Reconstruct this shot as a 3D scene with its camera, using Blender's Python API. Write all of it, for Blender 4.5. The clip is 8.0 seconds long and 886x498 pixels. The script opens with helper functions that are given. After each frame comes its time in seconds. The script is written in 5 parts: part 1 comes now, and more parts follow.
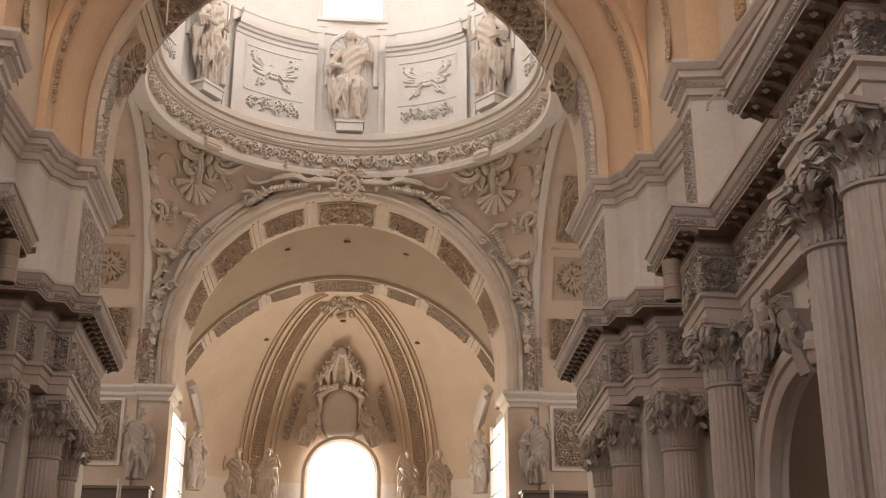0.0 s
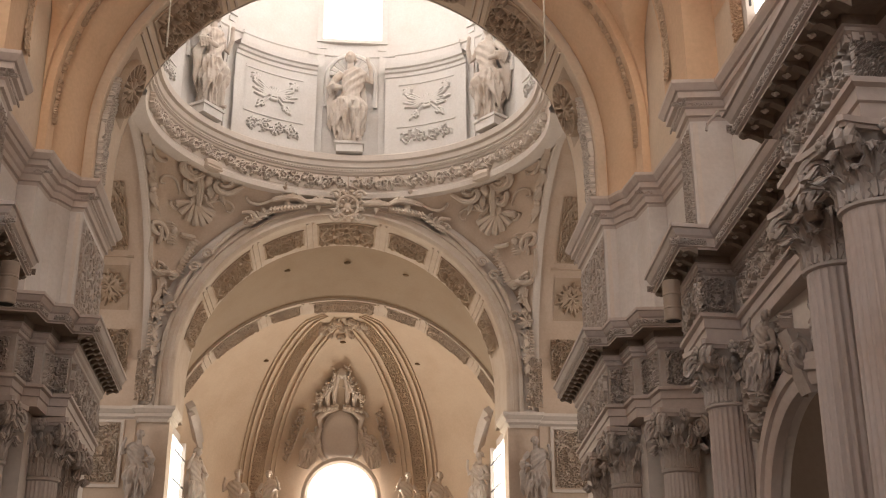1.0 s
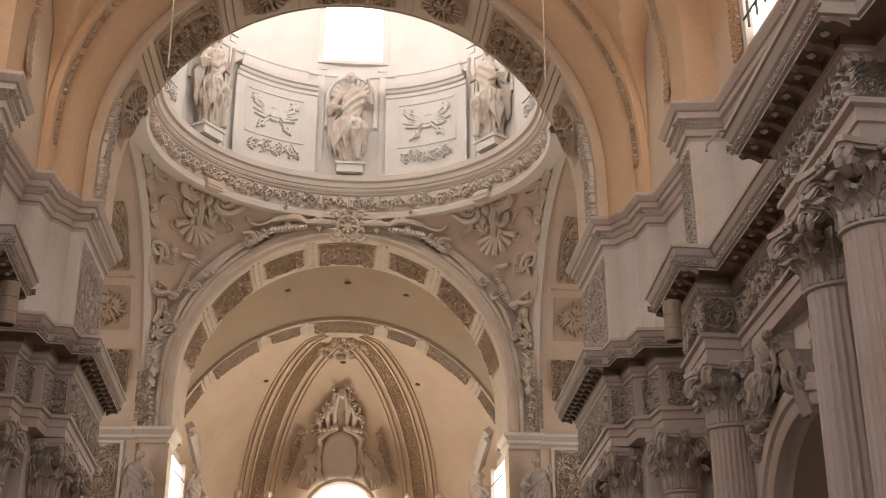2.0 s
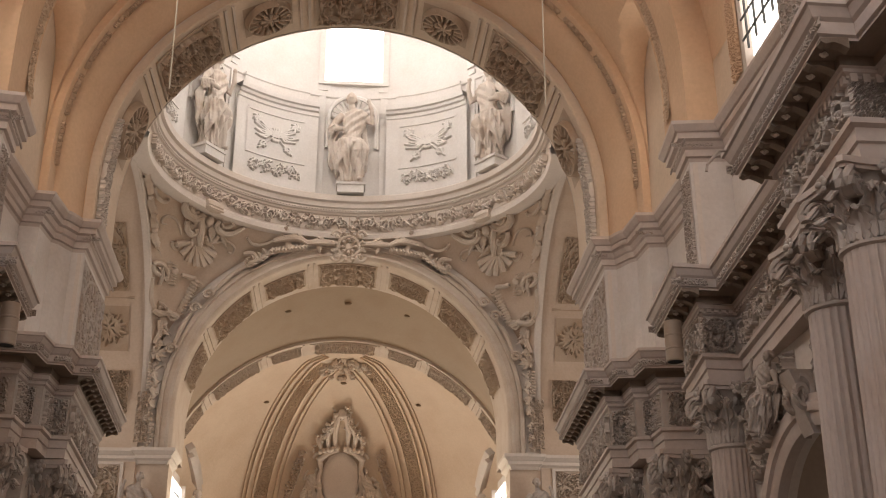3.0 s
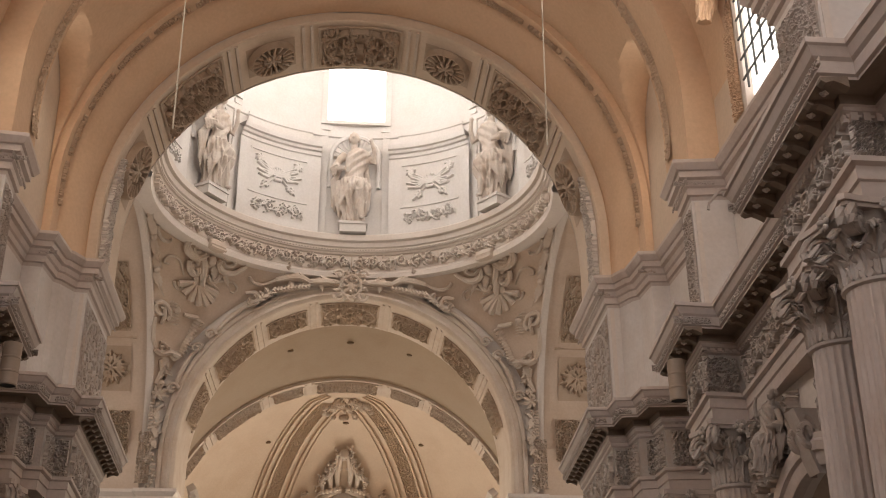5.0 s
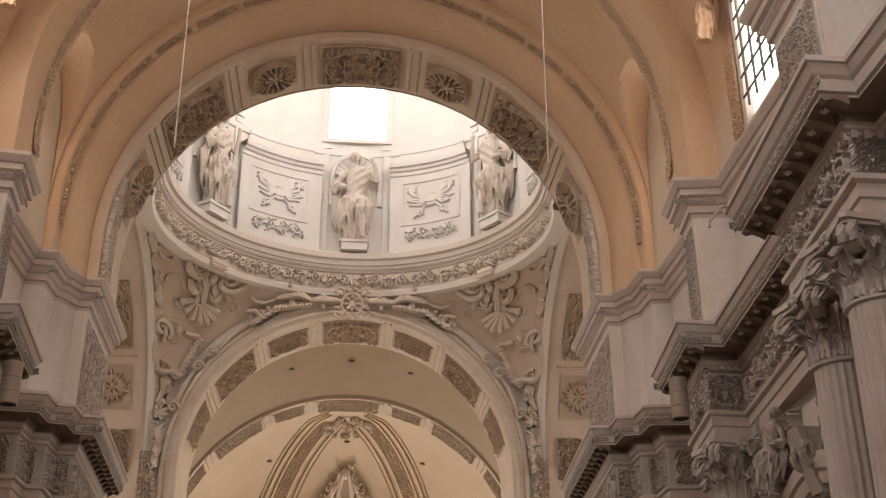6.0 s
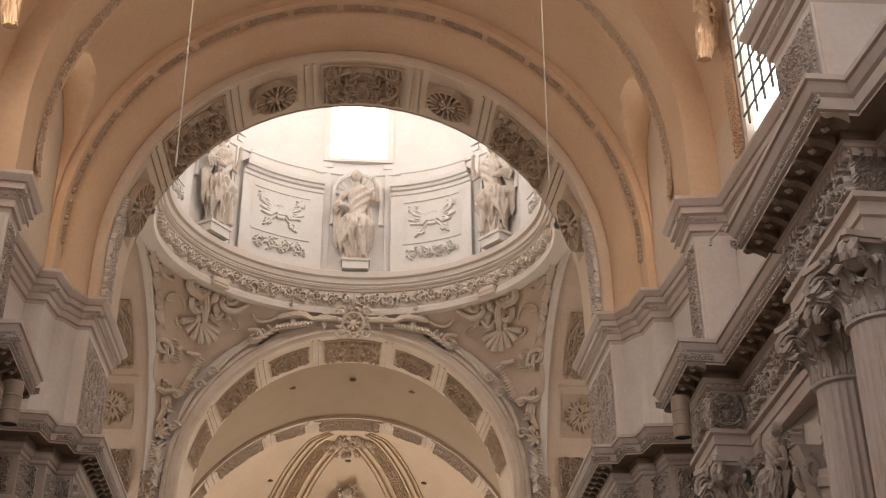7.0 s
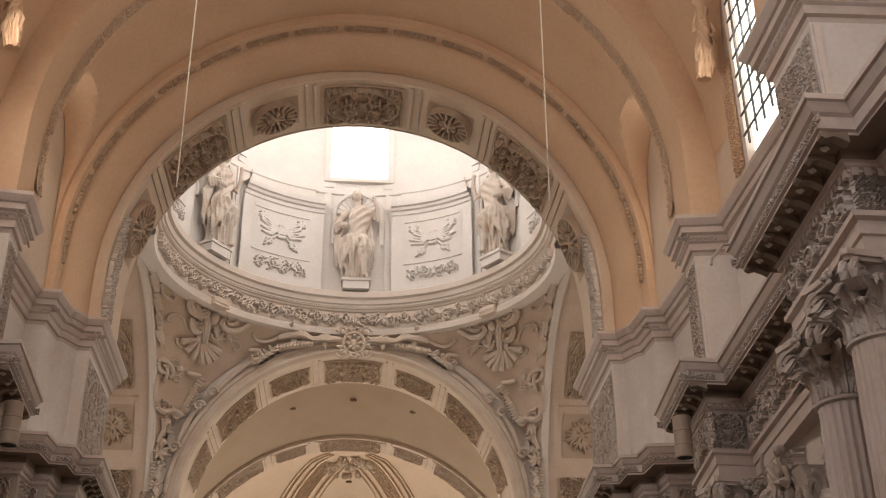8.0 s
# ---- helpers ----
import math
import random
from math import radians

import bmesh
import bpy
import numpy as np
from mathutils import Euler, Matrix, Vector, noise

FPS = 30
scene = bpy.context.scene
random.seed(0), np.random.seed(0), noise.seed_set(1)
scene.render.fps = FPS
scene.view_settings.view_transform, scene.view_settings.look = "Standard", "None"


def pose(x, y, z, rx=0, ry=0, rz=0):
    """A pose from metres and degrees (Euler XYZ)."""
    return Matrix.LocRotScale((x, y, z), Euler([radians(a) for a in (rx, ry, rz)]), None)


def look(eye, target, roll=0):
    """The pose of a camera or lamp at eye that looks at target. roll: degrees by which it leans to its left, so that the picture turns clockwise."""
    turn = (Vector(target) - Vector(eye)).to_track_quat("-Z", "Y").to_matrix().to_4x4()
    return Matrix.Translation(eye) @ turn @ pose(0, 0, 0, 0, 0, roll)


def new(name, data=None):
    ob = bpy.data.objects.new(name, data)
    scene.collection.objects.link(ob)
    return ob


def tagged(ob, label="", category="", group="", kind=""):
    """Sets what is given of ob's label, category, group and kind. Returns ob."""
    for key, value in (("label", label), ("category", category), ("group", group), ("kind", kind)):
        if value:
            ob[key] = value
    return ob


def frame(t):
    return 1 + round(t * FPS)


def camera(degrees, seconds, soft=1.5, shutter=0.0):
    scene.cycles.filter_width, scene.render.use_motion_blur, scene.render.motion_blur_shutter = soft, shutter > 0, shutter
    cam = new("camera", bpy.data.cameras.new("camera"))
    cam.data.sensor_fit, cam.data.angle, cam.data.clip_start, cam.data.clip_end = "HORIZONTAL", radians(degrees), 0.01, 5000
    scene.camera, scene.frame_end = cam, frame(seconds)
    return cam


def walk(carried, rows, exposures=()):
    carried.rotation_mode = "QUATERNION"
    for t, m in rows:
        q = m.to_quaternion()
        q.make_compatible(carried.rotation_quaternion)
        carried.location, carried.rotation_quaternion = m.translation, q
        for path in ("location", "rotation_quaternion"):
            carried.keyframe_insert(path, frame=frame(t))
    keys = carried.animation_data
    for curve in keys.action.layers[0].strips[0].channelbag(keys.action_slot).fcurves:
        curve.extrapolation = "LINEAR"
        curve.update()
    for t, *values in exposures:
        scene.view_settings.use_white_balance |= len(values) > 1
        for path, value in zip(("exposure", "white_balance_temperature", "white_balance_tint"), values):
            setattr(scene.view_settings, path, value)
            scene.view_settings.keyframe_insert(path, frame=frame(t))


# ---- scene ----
# the camera stands in the nave and tilts slowly upwards
cam = camera(43.42, 8.0, 1.1)
EYE_AT = (-0.14, 0.0, 1.7)
ROWS = [  # seconds, turn to the right, pitch, lean to the right
    (0.0, 5.41, 18.63, -0.02), (0.5, 5.42, 19.17, 0.03), (1.0, 5.42, 19.70, 0.07), (1.5, 5.42, 20.22, 0.07),
    (3.0, 5.37, 21.79, 0.11), (3.5, 5.35, 22.32, 0.12), (4.0, 5.32, 22.83, 0.14), (4.5, 5.28, 23.32, 0.17),
    (6.0, 5.18, 24.72, 0.24), (6.5, 5.15, 25.19, 0.30), (7.0, 5.12, 25.68, 0.30), (7.5, 5.11, 26.19, 0.33), (8.0, 5.09, 26.70, 0.38)]
walk(cam, [(t, pose(*EYE_AT, 0, 0, -yaw) @ pose(0, 0, 0, 90 + pitch) @ pose(0, 0, 0, 0, 0, -lean)) for t, yaw, pitch, lean in ROWS])

# ---- world and light ----
world = bpy.data.worlds.new("world")
scene.world = world
world.use_nodes = True
wn = world.node_tree.nodes
sky = wn.new("ShaderNodeTexSky")
sky.sky_type, sky.sun_disc, sky.sun_elevation, sky.sun_rotation = "NISHITA", False, radians(40), radians(20)
wn["Background"].inputs["Strength"].default_value = 0.1
world.node_tree.links.new(sky.outputs[0], wn["Background"].inputs["Color"])
scene.view_settings.exposure = -0.05


def window_light(name, m, w, h, watts, colour=(1.0, 0.93, 0.84)):
    lamp = bpy.data.lights.new(name, "AREA")
    lamp.shape, lamp.size, lamp.size_y, lamp.energy, lamp.color = "RECTANGLE", w, h, watts, colour
    ob = new(name, lamp)
    ob.matrix_world = m
    return ob


# ---- materials ----
def stucco(name, colour, rough=0.75, bump=0.15, scale=1.0, dirt=0.18, tint=(0.45, 0.36, 0.28)):
    m = bpy.data.materials.new(name)
    m.use_nodes = True
    n, l = m.node_tree.nodes, m.node_tree.links
    bsdf = n["Principled BSDF"]
    geo = n.new("ShaderNodeNewGeometry")
    big = n.new("ShaderNodeTexNoise")
    big.inputs["Scale"].default_value, big.inputs["Detail"].default_value, big.inputs["Roughness"].default_value = 0.55 * scale, 6, 0.6
    fine = n.new("ShaderNodeTexNoise")
    fine.inputs["Scale"].default_value, fine.inputs["Detail"].default_value = 9 * scale, 5
    for t in (big, fine):
        l.new(geo.outputs["Position"], t.inputs["Vector"])
    ramp = n.new("ShaderNodeMapRange")
    ramp.inputs["From Min"].default_value, ramp.inputs["From Max"].default_value = 0.42, 0.72
    ramp.inputs["To Max"].default_value = dirt
    l.new(big.outputs["Fac"], ramp.inputs["Value"])
    mix = n.new("ShaderNodeMix")
    mix.data_type = "RGBA"
    mix.inputs["A"].default_value = (*colour, 1)
    mix.inputs["B"].default_value = (*[c * t * 1.6 for c, t in zip(colour, tint)], 1)
    l.new(ramp.outputs[0], mix.inputs["Factor"])
    r2 = n.new("ShaderNodeMapRange")
    r2.inputs["To Min"].default_value, r2.inputs["To Max"].default_value = 0.88, 1.1
    l.new(fine.outputs["Fac"], r2.inputs["Value"])
    mul = n.new("ShaderNodeVectorMath")
    mul.operation = "SCALE"
    l.new(mix.outputs["Result"], mul.inputs[0])
    l.new(r2.outputs[0], mul.inputs["Scale"])
    l.new(mul.outputs[0], bsdf.inputs["Base Color"])
    bsdf.inputs["Roughness"].default_value = rough
    b = n.new("ShaderNodeBump")
    b.inputs["Strength"].default_value, b.inputs["Distance"].default_value = bump, 0.03
    l.new(fine.outputs["Fac"], b.inputs["Height"])
    l.new(b.outputs[0], bsdf.inputs["Normal"])
    return m


def plain(name, colour, rough=0.5, metal=0.0):
    m = bpy.data.materials.new(name)
    m.use_nodes = True
    p = m.node_tree.nodes["Principled BSDF"]
    p.inputs["Base Color"].default_value, p.inputs["Roughness"].default_value, p.inputs["Metallic"].default_value = (*colour, 1), rough, metal
    return m


# all one off-white stucco; each zone's tone also holds the light falling there
WHITE = stucco("white_stucco", (0.64, 0.562, 0.50))
APSE = stucco("apse_plaster", (0.60, 0.475, 0.36), dirt=0.3)
DRUMW = stucco("drum_plaster", (0.66, 0.62, 0.585), dirt=0.2)
PALE = stucco("pale_grey_stucco", (0.63, 0.58, 0.545), dirt=0.3)
# darker copy of the white stucco; carries the shade of crossing and transepts
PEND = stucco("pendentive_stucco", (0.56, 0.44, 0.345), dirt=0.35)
# orange of the warm bounced light, put into the vault's colour
WARM = stucco("warm_lit_plaster", (0.61, 0.415, 0.27), dirt=0.25)
# choir vault plaster, darkened in colour so the vault looks dimly lit
TAN = stucco("dimmed_choir_plaster", (0.33, 0.24, 0.16), dirt=0.3)
WORN = stucco("warm_lit_ornament", (0.50, 0.36, 0.25), bump=0.3, scale=1.5, dirt=0.4)
GREY = stucco("grey_stucco", (0.53, 0.45, 0.405), dirt=0.45)
ORN = stucco("ornament_stucco", (0.55, 0.455, 0.375), bump=0.3, scale=1.5, dirt=0.5)
GORN = stucco("grey_ornament_stucco", (0.43, 0.37, 0.33), bump=0.3, scale=1.5, dirt=0.6)
# darker ornament tone: the shade within deep relief, coloured in
SHADE_ORN = stucco("shaded_ornament_stucco", (0.43, 0.325, 0.24), bump=0.3, scale=1.5, dirt=0.5)
# dark brown for the shade under the cornice, put into the colour
SOFFIT_SHADE = stucco("shade_dark_stucco", (0.22, 0.165, 0.125), bump=0.3, scale=1.5, dirt=0.5)
# out-of-view floor, kept dark so that little light bounces onto undersides
STONE = stucco("floor_stone", (0.19, 0.16, 0.14), rough=0.4)
# chapel walls browner than the nave's; the chapel's shade is in this colour
CHAPEL_SHADE = stucco("shade_toned_chapel_plaster", (0.42, 0.31, 0.24))
IRON = plain("window_iron", (0.05, 0.05, 0.05))
CORD = plain("cord", (0.55, 0.48, 0.38), 0.7)
TIN = stucco("speaker_paint", (0.33, 0.25, 0.19), rough=0.5, bump=0.05)
BLACK = plain("speaker_opening", (0.02, 0.02, 0.02), 0.8)

# ---- mesh helpers ----


def mesh(name, verts, faces, mat, parent=None, label="", smooth=False):
    me = bpy.data.meshes.new(name)
    me.from_pydata([tuple(map(float, v)) for v in verts], [], faces)
    me.materials.append(mat)
    if smooth:
        me.shade_smooth()
        me.set_sharp_from_angle(angle=radians(38))
    ob = new(name, me)
    if parent:
        ob.parent = parent
    if label:
        tagged(ob, label)
    return ob


def thing(name, label, category, group="", kind="", at=(0, 0, 0)):
    ob = new(name)
    ob.location = at
    ob.empty_display_size = 0.2
    return tagged(ob, label, category, group, kind)


def share(name, ob, m, parent=None):
    """Another object on the same mesh."""
    o = new(name, ob.data)
    o.parent = parent
    o.matrix_basis = m
    return o


class Geo:
    """Collects vertices and faces of one mesh."""

    def __init__(self):
        self.v, self.f = [], []

    def add(self, verts, faces):
        k = len(self.v)
        self.v += [tuple(p) for p in verts]
        self.f += [tuple(i + k for i in f) for f in faces]
        return self

    def grid(self, pts, close_u=False, close_v=False):
        """pts: rows of points."""
        nu, nv = len(pts), len(pts[0])
        fs = []
        for i in range(nu if close_u else nu - 1):
            for j in range(nv if close_v else nv - 1):
                a, b = i, (i + 1) % nu
                c, d = j, (j + 1) % nv
                fs.append((a * nv + c, b * nv + c, b * nv + d, a * nv + d))
        return self.add([p for r in pts for p in r], fs)

    def box(self, lo, hi):
        x0, y0, z0 = lo
        x1, y1, z1 = hi
        return self.add([(x, y, z) for x in (x0, x1) for y in (y0, y1) for z in (z0, z1)],
                        [(0, 1, 3, 2), (4, 6, 7, 5), (0, 4, 5, 1), (2, 3, 7, 6), (0, 2, 6, 4), (1, 5, 7, 3)])

    def tube(self, pts, radii, n=6, squash=1.0):
        pts = [Vector(p) for p in pts]
        rows = []
        up = Vector((0.13, -0.21, 0.97))
        for i, p in enumerate(pts):
            d = (pts[min(i + 1, len(pts) - 1)] - pts[max(i - 1, 0)])
            d = d.normalized() if d.length > 1e-9 else Vector((0, 0, 1))
            s = d.cross(up)
            s = s.normalized() if s.length > 1e-6 else Vector((1, 0, 0))
            t = s.cross(d)
            r = radii[i] if hasattr(radii, "__len__") else radii
            rows.append([p + s * (r * math.cos(a)) + t * (r * squash * math.sin(a)) for a in [2 * math.pi * k / n for k in range(n)]])
        self.grid(rows, close_v=True)
        for row in (0, len(rows) - 1):
            k = len(self.v) - len(rows) * n + row * n
            self.f.append(tuple(range(k, k + n)))
        return self

    def ball(self, c, r, n=10, m=6, squash=(1, 1, 1)):
        rows = [[(c[0] + r * squash[0] * math.sin(a) * math.cos(b), c[1] + r * squash[1] * math.sin(a) * math.sin(b), c[2] + r * squash[2] * math.cos(a))
                 for b in [2 * math.pi * k / n for k in range(n)]] for a in [math.pi * (j + 0.001) / (m + 0.002) for j in range(m + 1)]]
        return self.grid(rows, close_v=True)

    def map(self, fn):
        self.v = [fn(*p) for p in self.v]
        return self

    def out(self, name, mat, parent=None, label="", smooth=False):
        return mesh(name, self.v, self.f, mat, parent, label, smooth)


def sweep(path, profile, side=1):
    """A moulding along a plan path. profile: (depth into the wall, height); side: 1 for the wall at +x, -1 mirrors it."""
    n = len(path)
    rows = []
    for i, (x, y) in enumerate(path):
        dirs = []
        for a, b in ((i - 1, i), (i, i + 1)):
            if 0 <= a and b < n:
                d = Vector((path[b][0] - path[a][0], path[b][1] - path[a][1]))
                dirs.append(Vector((d.y, -d.x)).normalized())
        nrm = sum(dirs, Vector((0, 0)))
        nrm = nrm / max(0.25, nrm.dot(dirs[0])) if len(dirs) > 1 else dirs[0]
        rows.append([(side * (x + nrm.x * d), y + nrm.y * d, z) for d, z in profile])
    return Geo().grid(rows)


def arch(profile, zc, a0=0.0, a1=180.0, n=48, leg=None, x0=0.0, loop=False):
    """profile: (radius, y) swept round a half circle about (x0, zc); leg: height down to which it runs straight."""
    rows = []
    angles = [radians(a0 + (a1 - a0) * k / n) for k in range(n + 1)]
    if leg is not None:
        rows.append([(x0 + r, y, leg) for r, y in profile])
    for a in angles:
        rows.append([(x0 + r * math.cos(a), y, zc + r * math.sin(a)) for r, y in profile])
    if leg is not None:
        rows.append([(x0 - r, y, leg) for r, y in profile])
    return Geo().grid(rows, close_v=loop)


def lathe(profile, c=(0, 0), a0=0.0, a1=360.0, n=96, loop=False):
    full = abs(a1 - a0) > 359.9
    rows = [[(c[0] + r * math.cos(a), c[1] + r * math.sin(a), z) for r, z in profile] for a in
            [radians(a0 + (a1 - a0) * k / n) for k in range(n if full else n + 1)]]
    return Geo().grid(rows, close_u=full, close_v=loop)


# ---- relief ornament ----
def scroll_strokes(w, h, kind, rng):
    """Strokes (polyline with radii) of a symmetrical stucco ornament that fills w by h, about its centre."""
    out = []

    def leaf(x, y, a, size, rad):
        out.append([(x, y, rad * 0.6), (x + size * 0.55 * math.cos(a), y + size * 0.55 * math.sin(a), rad), (x + size * math.cos(a + 0.45), y + size * math.sin(a + 0.45), rad * 0.35)])

    def spiral(cx, cy, r, turns, a0, hand, rad):
        pts = []
        for k in range(16):
            u = k / 15
            a = a0 + hand * turns * 2 * math.pi * u
            rr = r * (1 - 0.8 * u)
            pts.append((cx + rr * math.cos(a), cy + rr * math.sin(a), rad * (1 - 0.3 * u)))
        out.append(pts)
        for k in range(0, 13, 2):
            a = a0 + hand * turns * 2 * math.pi * k / 15
            x, y, q = pts[k]
            leaf(x, y, a + hand * 0.6, 0.42 * r, rad * 0.9)
        for k in range(4):
            a = a0 + 1.57 * k
            out.append([(cx, cy, rad * 0.8), (cx + 0.14 * r * math.cos(a), cy + 0.14 * r * math.sin(a), rad * 0.7)])

    m = min(w, h)
    if kind == "rosette":
        for k in range(18):
            a = 2 * math.pi * k / 18
            out.append([(0.25 * m * math.cos(a), 0.25 * m * math.sin(a), 0.025 * m), (0.45 * m * math.cos(a), 0.45 * m * math.sin(a), 0.05 * m)])
        for k in range(7):
            a = 2 * math.pi * k / 7
            out.append([(0.05 * m * math.cos(a), 0.05 * m * math.sin(a), 0.03 * m), (0.17 * m * math.cos(a), 0.17 * m * math.sin(a), 0.065 * m)])
        out.append([(0.02 * m * math.cos(a), 0.02 * m * math.sin(a), 0.06 * m) for a in (0, 2, 4)])
        out.append([(0.47 * m * math.cos(a), 0.47 * m * math.sin(a), 0.03 * m) for a in np.linspace(0, 6.2832, 40)])
    elif kind == "flower":
        for k in range(9):
            a = 2 * math.pi * k / 9 + rng.uniform(-0.12, 0.12)
            q = rng.uniform(0.85, 1.0)
            for b, f in ((-0.22, 0.8), (0.0, 1.0), (0.22, 0.8)):
                out.append([(0.14 * m * math.cos(a), 0.14 * m * math.sin(a), 0.035 * m), (0.32 * q * f * m * math.cos(a + b), 0.32 * q * f * m * math.sin(a + b), 0.05 * m), (0.46 * q * f * m * math.cos(a + 1.4 * b), 0.46 * q * f * m * math.sin(a + 1.4 * b), 0.025 * m)])
        for k in range(6):
            a = 1.047 * k
            leaf(0.03 * m * math.cos(a), 0.03 * m * math.sin(a), a, 0.15 * m, 0.055 * m)
    elif kind == "trophy":
        # crossed staffs with flower ends, a shell in the middle, wings to both sides
        for sx in (-1, 1):
            out.append([(-sx * 0.4 * w, 0.36 * h, 0.03 * m), (0, 0, 0.025 * m), (sx * 0.34 * w, -0.46 * h, 0.035 * m)])
            for k in range(6):
                a = 1.047 * k
                leaf(-sx * 0.4 * w, 0.36 * h, a, 0.14 * m, 0.05 * m)
            for k in range(6):
                a = -0.5 + 0.2 * k
                q = (0.4 + 0.05 * (k % 3)) * rng.uniform(0.85, 1.05)
                out.append([(sx * 0.09 * w, 0.02 * h, 0.04 * m), (sx * q * 0.6 * w * math.cos(a), q * 0.75 * h * math.sin(a), 0.036 * m), (sx * q * w * math.cos(a), q * h * math.sin(a + 0.2) - 0.05 * h * (k % 2), 0.034 * m)])
            spiral(sx * 0.24 * w, -0.34 * h, 0.1 * m, 1.1, rng.uniform(0, 6), sx, 0.035 * m)
        for k in range(9):
            a = math.pi * (0.05 + 0.9 * k / 8)
            out.append([(0, -0.06 * h, 0.03 * m), (0.2 * m * math.cos(a), -0.06 * h + 0.26 * m * math.sin(a), 0.04 * m)])
        out.append([(-0.05 * w, -0.14 * h, 0.06 * m), (0.05 * w, -0.14 * h, 0.06 * m)])
    elif kind == "frieze":
        n = max(1, round(w / h / 0.95))
        for i in range(n):
            cx = -w / 2 + (i + 0.5) * w / n
            hand = 1 if i % 2 else -1
            spiral(cx, hand * 0.05 * h, 0.36 * h, 1.35, 1.57 * hand + rng.uniform(-0.4, 0.4), hand, 0.06 * h)
            for k in range(6):
                a = 1.047 * k
                leaf(cx + 0.5 * w / n, -hand * 0.12 * h, a, 0.2 * h, 0.06 * h)
            for k in range(10):
                leaf(cx + rng.uniform(-0.5, 0.5) * w / n, rng.uniform(-0.45, 0.45) * h, rng.uniform(0, 6.28), 0.22 * h, 0.055 * h)
    else:
        cell = max(0.22 * m, math.sqrt(w * h / 90)) if kind == "foliage" else max(0.13 * m, math.sqrt(w * h / 170))
        cols, rows = max(1, round(w / 2 / cell / 1.15)), max(2, round(h / cell / 1.15))
        half = len(out)
        for i in range(cols):
            for j in range(rows):
                cx, cy = (i + 0.5) * w / 2 / cols, -h / 2 + (j + 0.5) * h / rows
                spiral(cx + rng.uniform(-0.12, 0.12) * cell, cy + rng.uniform(-0.12, 0.12) * cell, 0.52 * cell * rng.uniform(0.8, 1.1), 1.2, rng.uniform(0, 6.28), rng.choice((-1, 1)), 0.085 * cell)
                for k in range(3):
                    leaf(cx + rng.uniform(-0.6, 0.6) * cell, cy + rng.uniform(-0.6, 0.6) * cell, rng.uniform(0, 6.28), 0.5 * cell, 0.1 * cell)
        for st in out[half:]:
            out.append([(-x, y, q) for x, y, q in st])
        # oval border
        out.append([(0.46 * w * math.cos(a), 0.44 * h * math.sin(a), 0.09 * cell) for a in np.linspace(0, 6.2832, 40)])
    return out


def relief_height(w, h, nu, nv, kind, seed, depth):
    rng = random.Random(seed)
    xs, ys = np.linspace(-w / 2, w / 2, nu), np.linspace(-h / 2, h / 2, nv)
    X, Y = np.meshgrid(xs, ys, indexing="ij")
    H = np.zeros_like(X)
    for s in scroll_strokes(w, h, kind, rng):
        for (x0, y0, r0), (x1, y1, r1) in zip(s[:-1], s[1:]):
            dx, dy = x1 - x0, y1 - y0
            q = max(r0, r1)
            i0, i1 = np.searchsorted(xs, min(x0, x1) - q), np.searchsorted(xs, max(x0, x1) + q)
            j0, j1 = np.searchsorted(ys, min(y0, y1) - q), np.searchsorted(ys, max(y0, y1) + q)
            if i1 <= i0 or j1 <= j0:
                continue
            XX, YY = X[i0:i1, j0:j1], Y[i0:i1, j0:j1]
            t = np.clip(((XX - x0) * dx + (YY - y0) * dy) / (dx * dx + dy * dy + 1e-9), 0, 1)
            d = np.hypot(XX - x0 - t * dx, YY - y0 - t * dy)
            r = r0 + t * (r1 - r0)
            H[i0:i1, j0:j1] = np.maximum(H[i0:i1, j0:j1], np.sqrt(np.clip(1 - (d / (0.86 * r)) ** 4, 0, 1)) * np.minimum(1, 0.55 + r / (0.06 * min(w, h))) * depth * 1.45)
    edge = np.minimum(np.minimum(X + w / 2, w / 2 - X), np.minimum(Y + h / 2, h / 2 - Y))
    return xs, ys, H * np.clip(edge / (0.03 * min(w, h)), 0, 1)


def relief(name, at, w, h, kind, seed, mat, parent, depth=0.12, res=None, label=""):
    """at(u, v, d): the place u across and v up from the panel's middle, d proud of it."""
    res = (res or min(w, h) / 46) * 0.8
    nu, nv = min(300, max(12, int(w / res))), min(300, max(12, int(h / res)))
    xs, ys, H = relief_height(w, h, nu, nv, kind, seed, depth)
    rows = [[at(xs[i], ys[j], H[i, j]) for j in range(nv)] for i in range(nu)]
    return Geo().grid(rows).out(name, mat, parent, label, smooth=True)


# ---- setting ----
mesh("floor", [(-24, -12, 0), (24, -12, 0), (24, 90, 0), (-24, 90, 0)], [(0, 1, 2, 3)], STONE)
tagged(bpy.data.objects["floor"], "worn stone church floor, kept dark to limit bounced light", "floor", kind="structure")
back = Geo().box((-14, -12.5, -0.1), (14, -12, 30)).out("wall_west", WHITE)
tagged(back, "plain white plastered end wall of the nave", "wall", kind="structure")

# plan of the cornice's upper edge on the right; the left mirrors it
PATH = [(6.15, -12), (6.15, 11.57), (5.62, 11.57), (6.0, 16.06), (6.97, 16.12), (7.41, 21.05), (6.6, 21.0), (7.0, 24.6), (8.35, 24.7), (8.5, 26.9),
        (7.45, 27.05), (7.42, 28.0), (7.0, 28.1), (7.0, 29.0), (6.47, 29.05), (7.06, 36.5), (9.6, 36.55)]
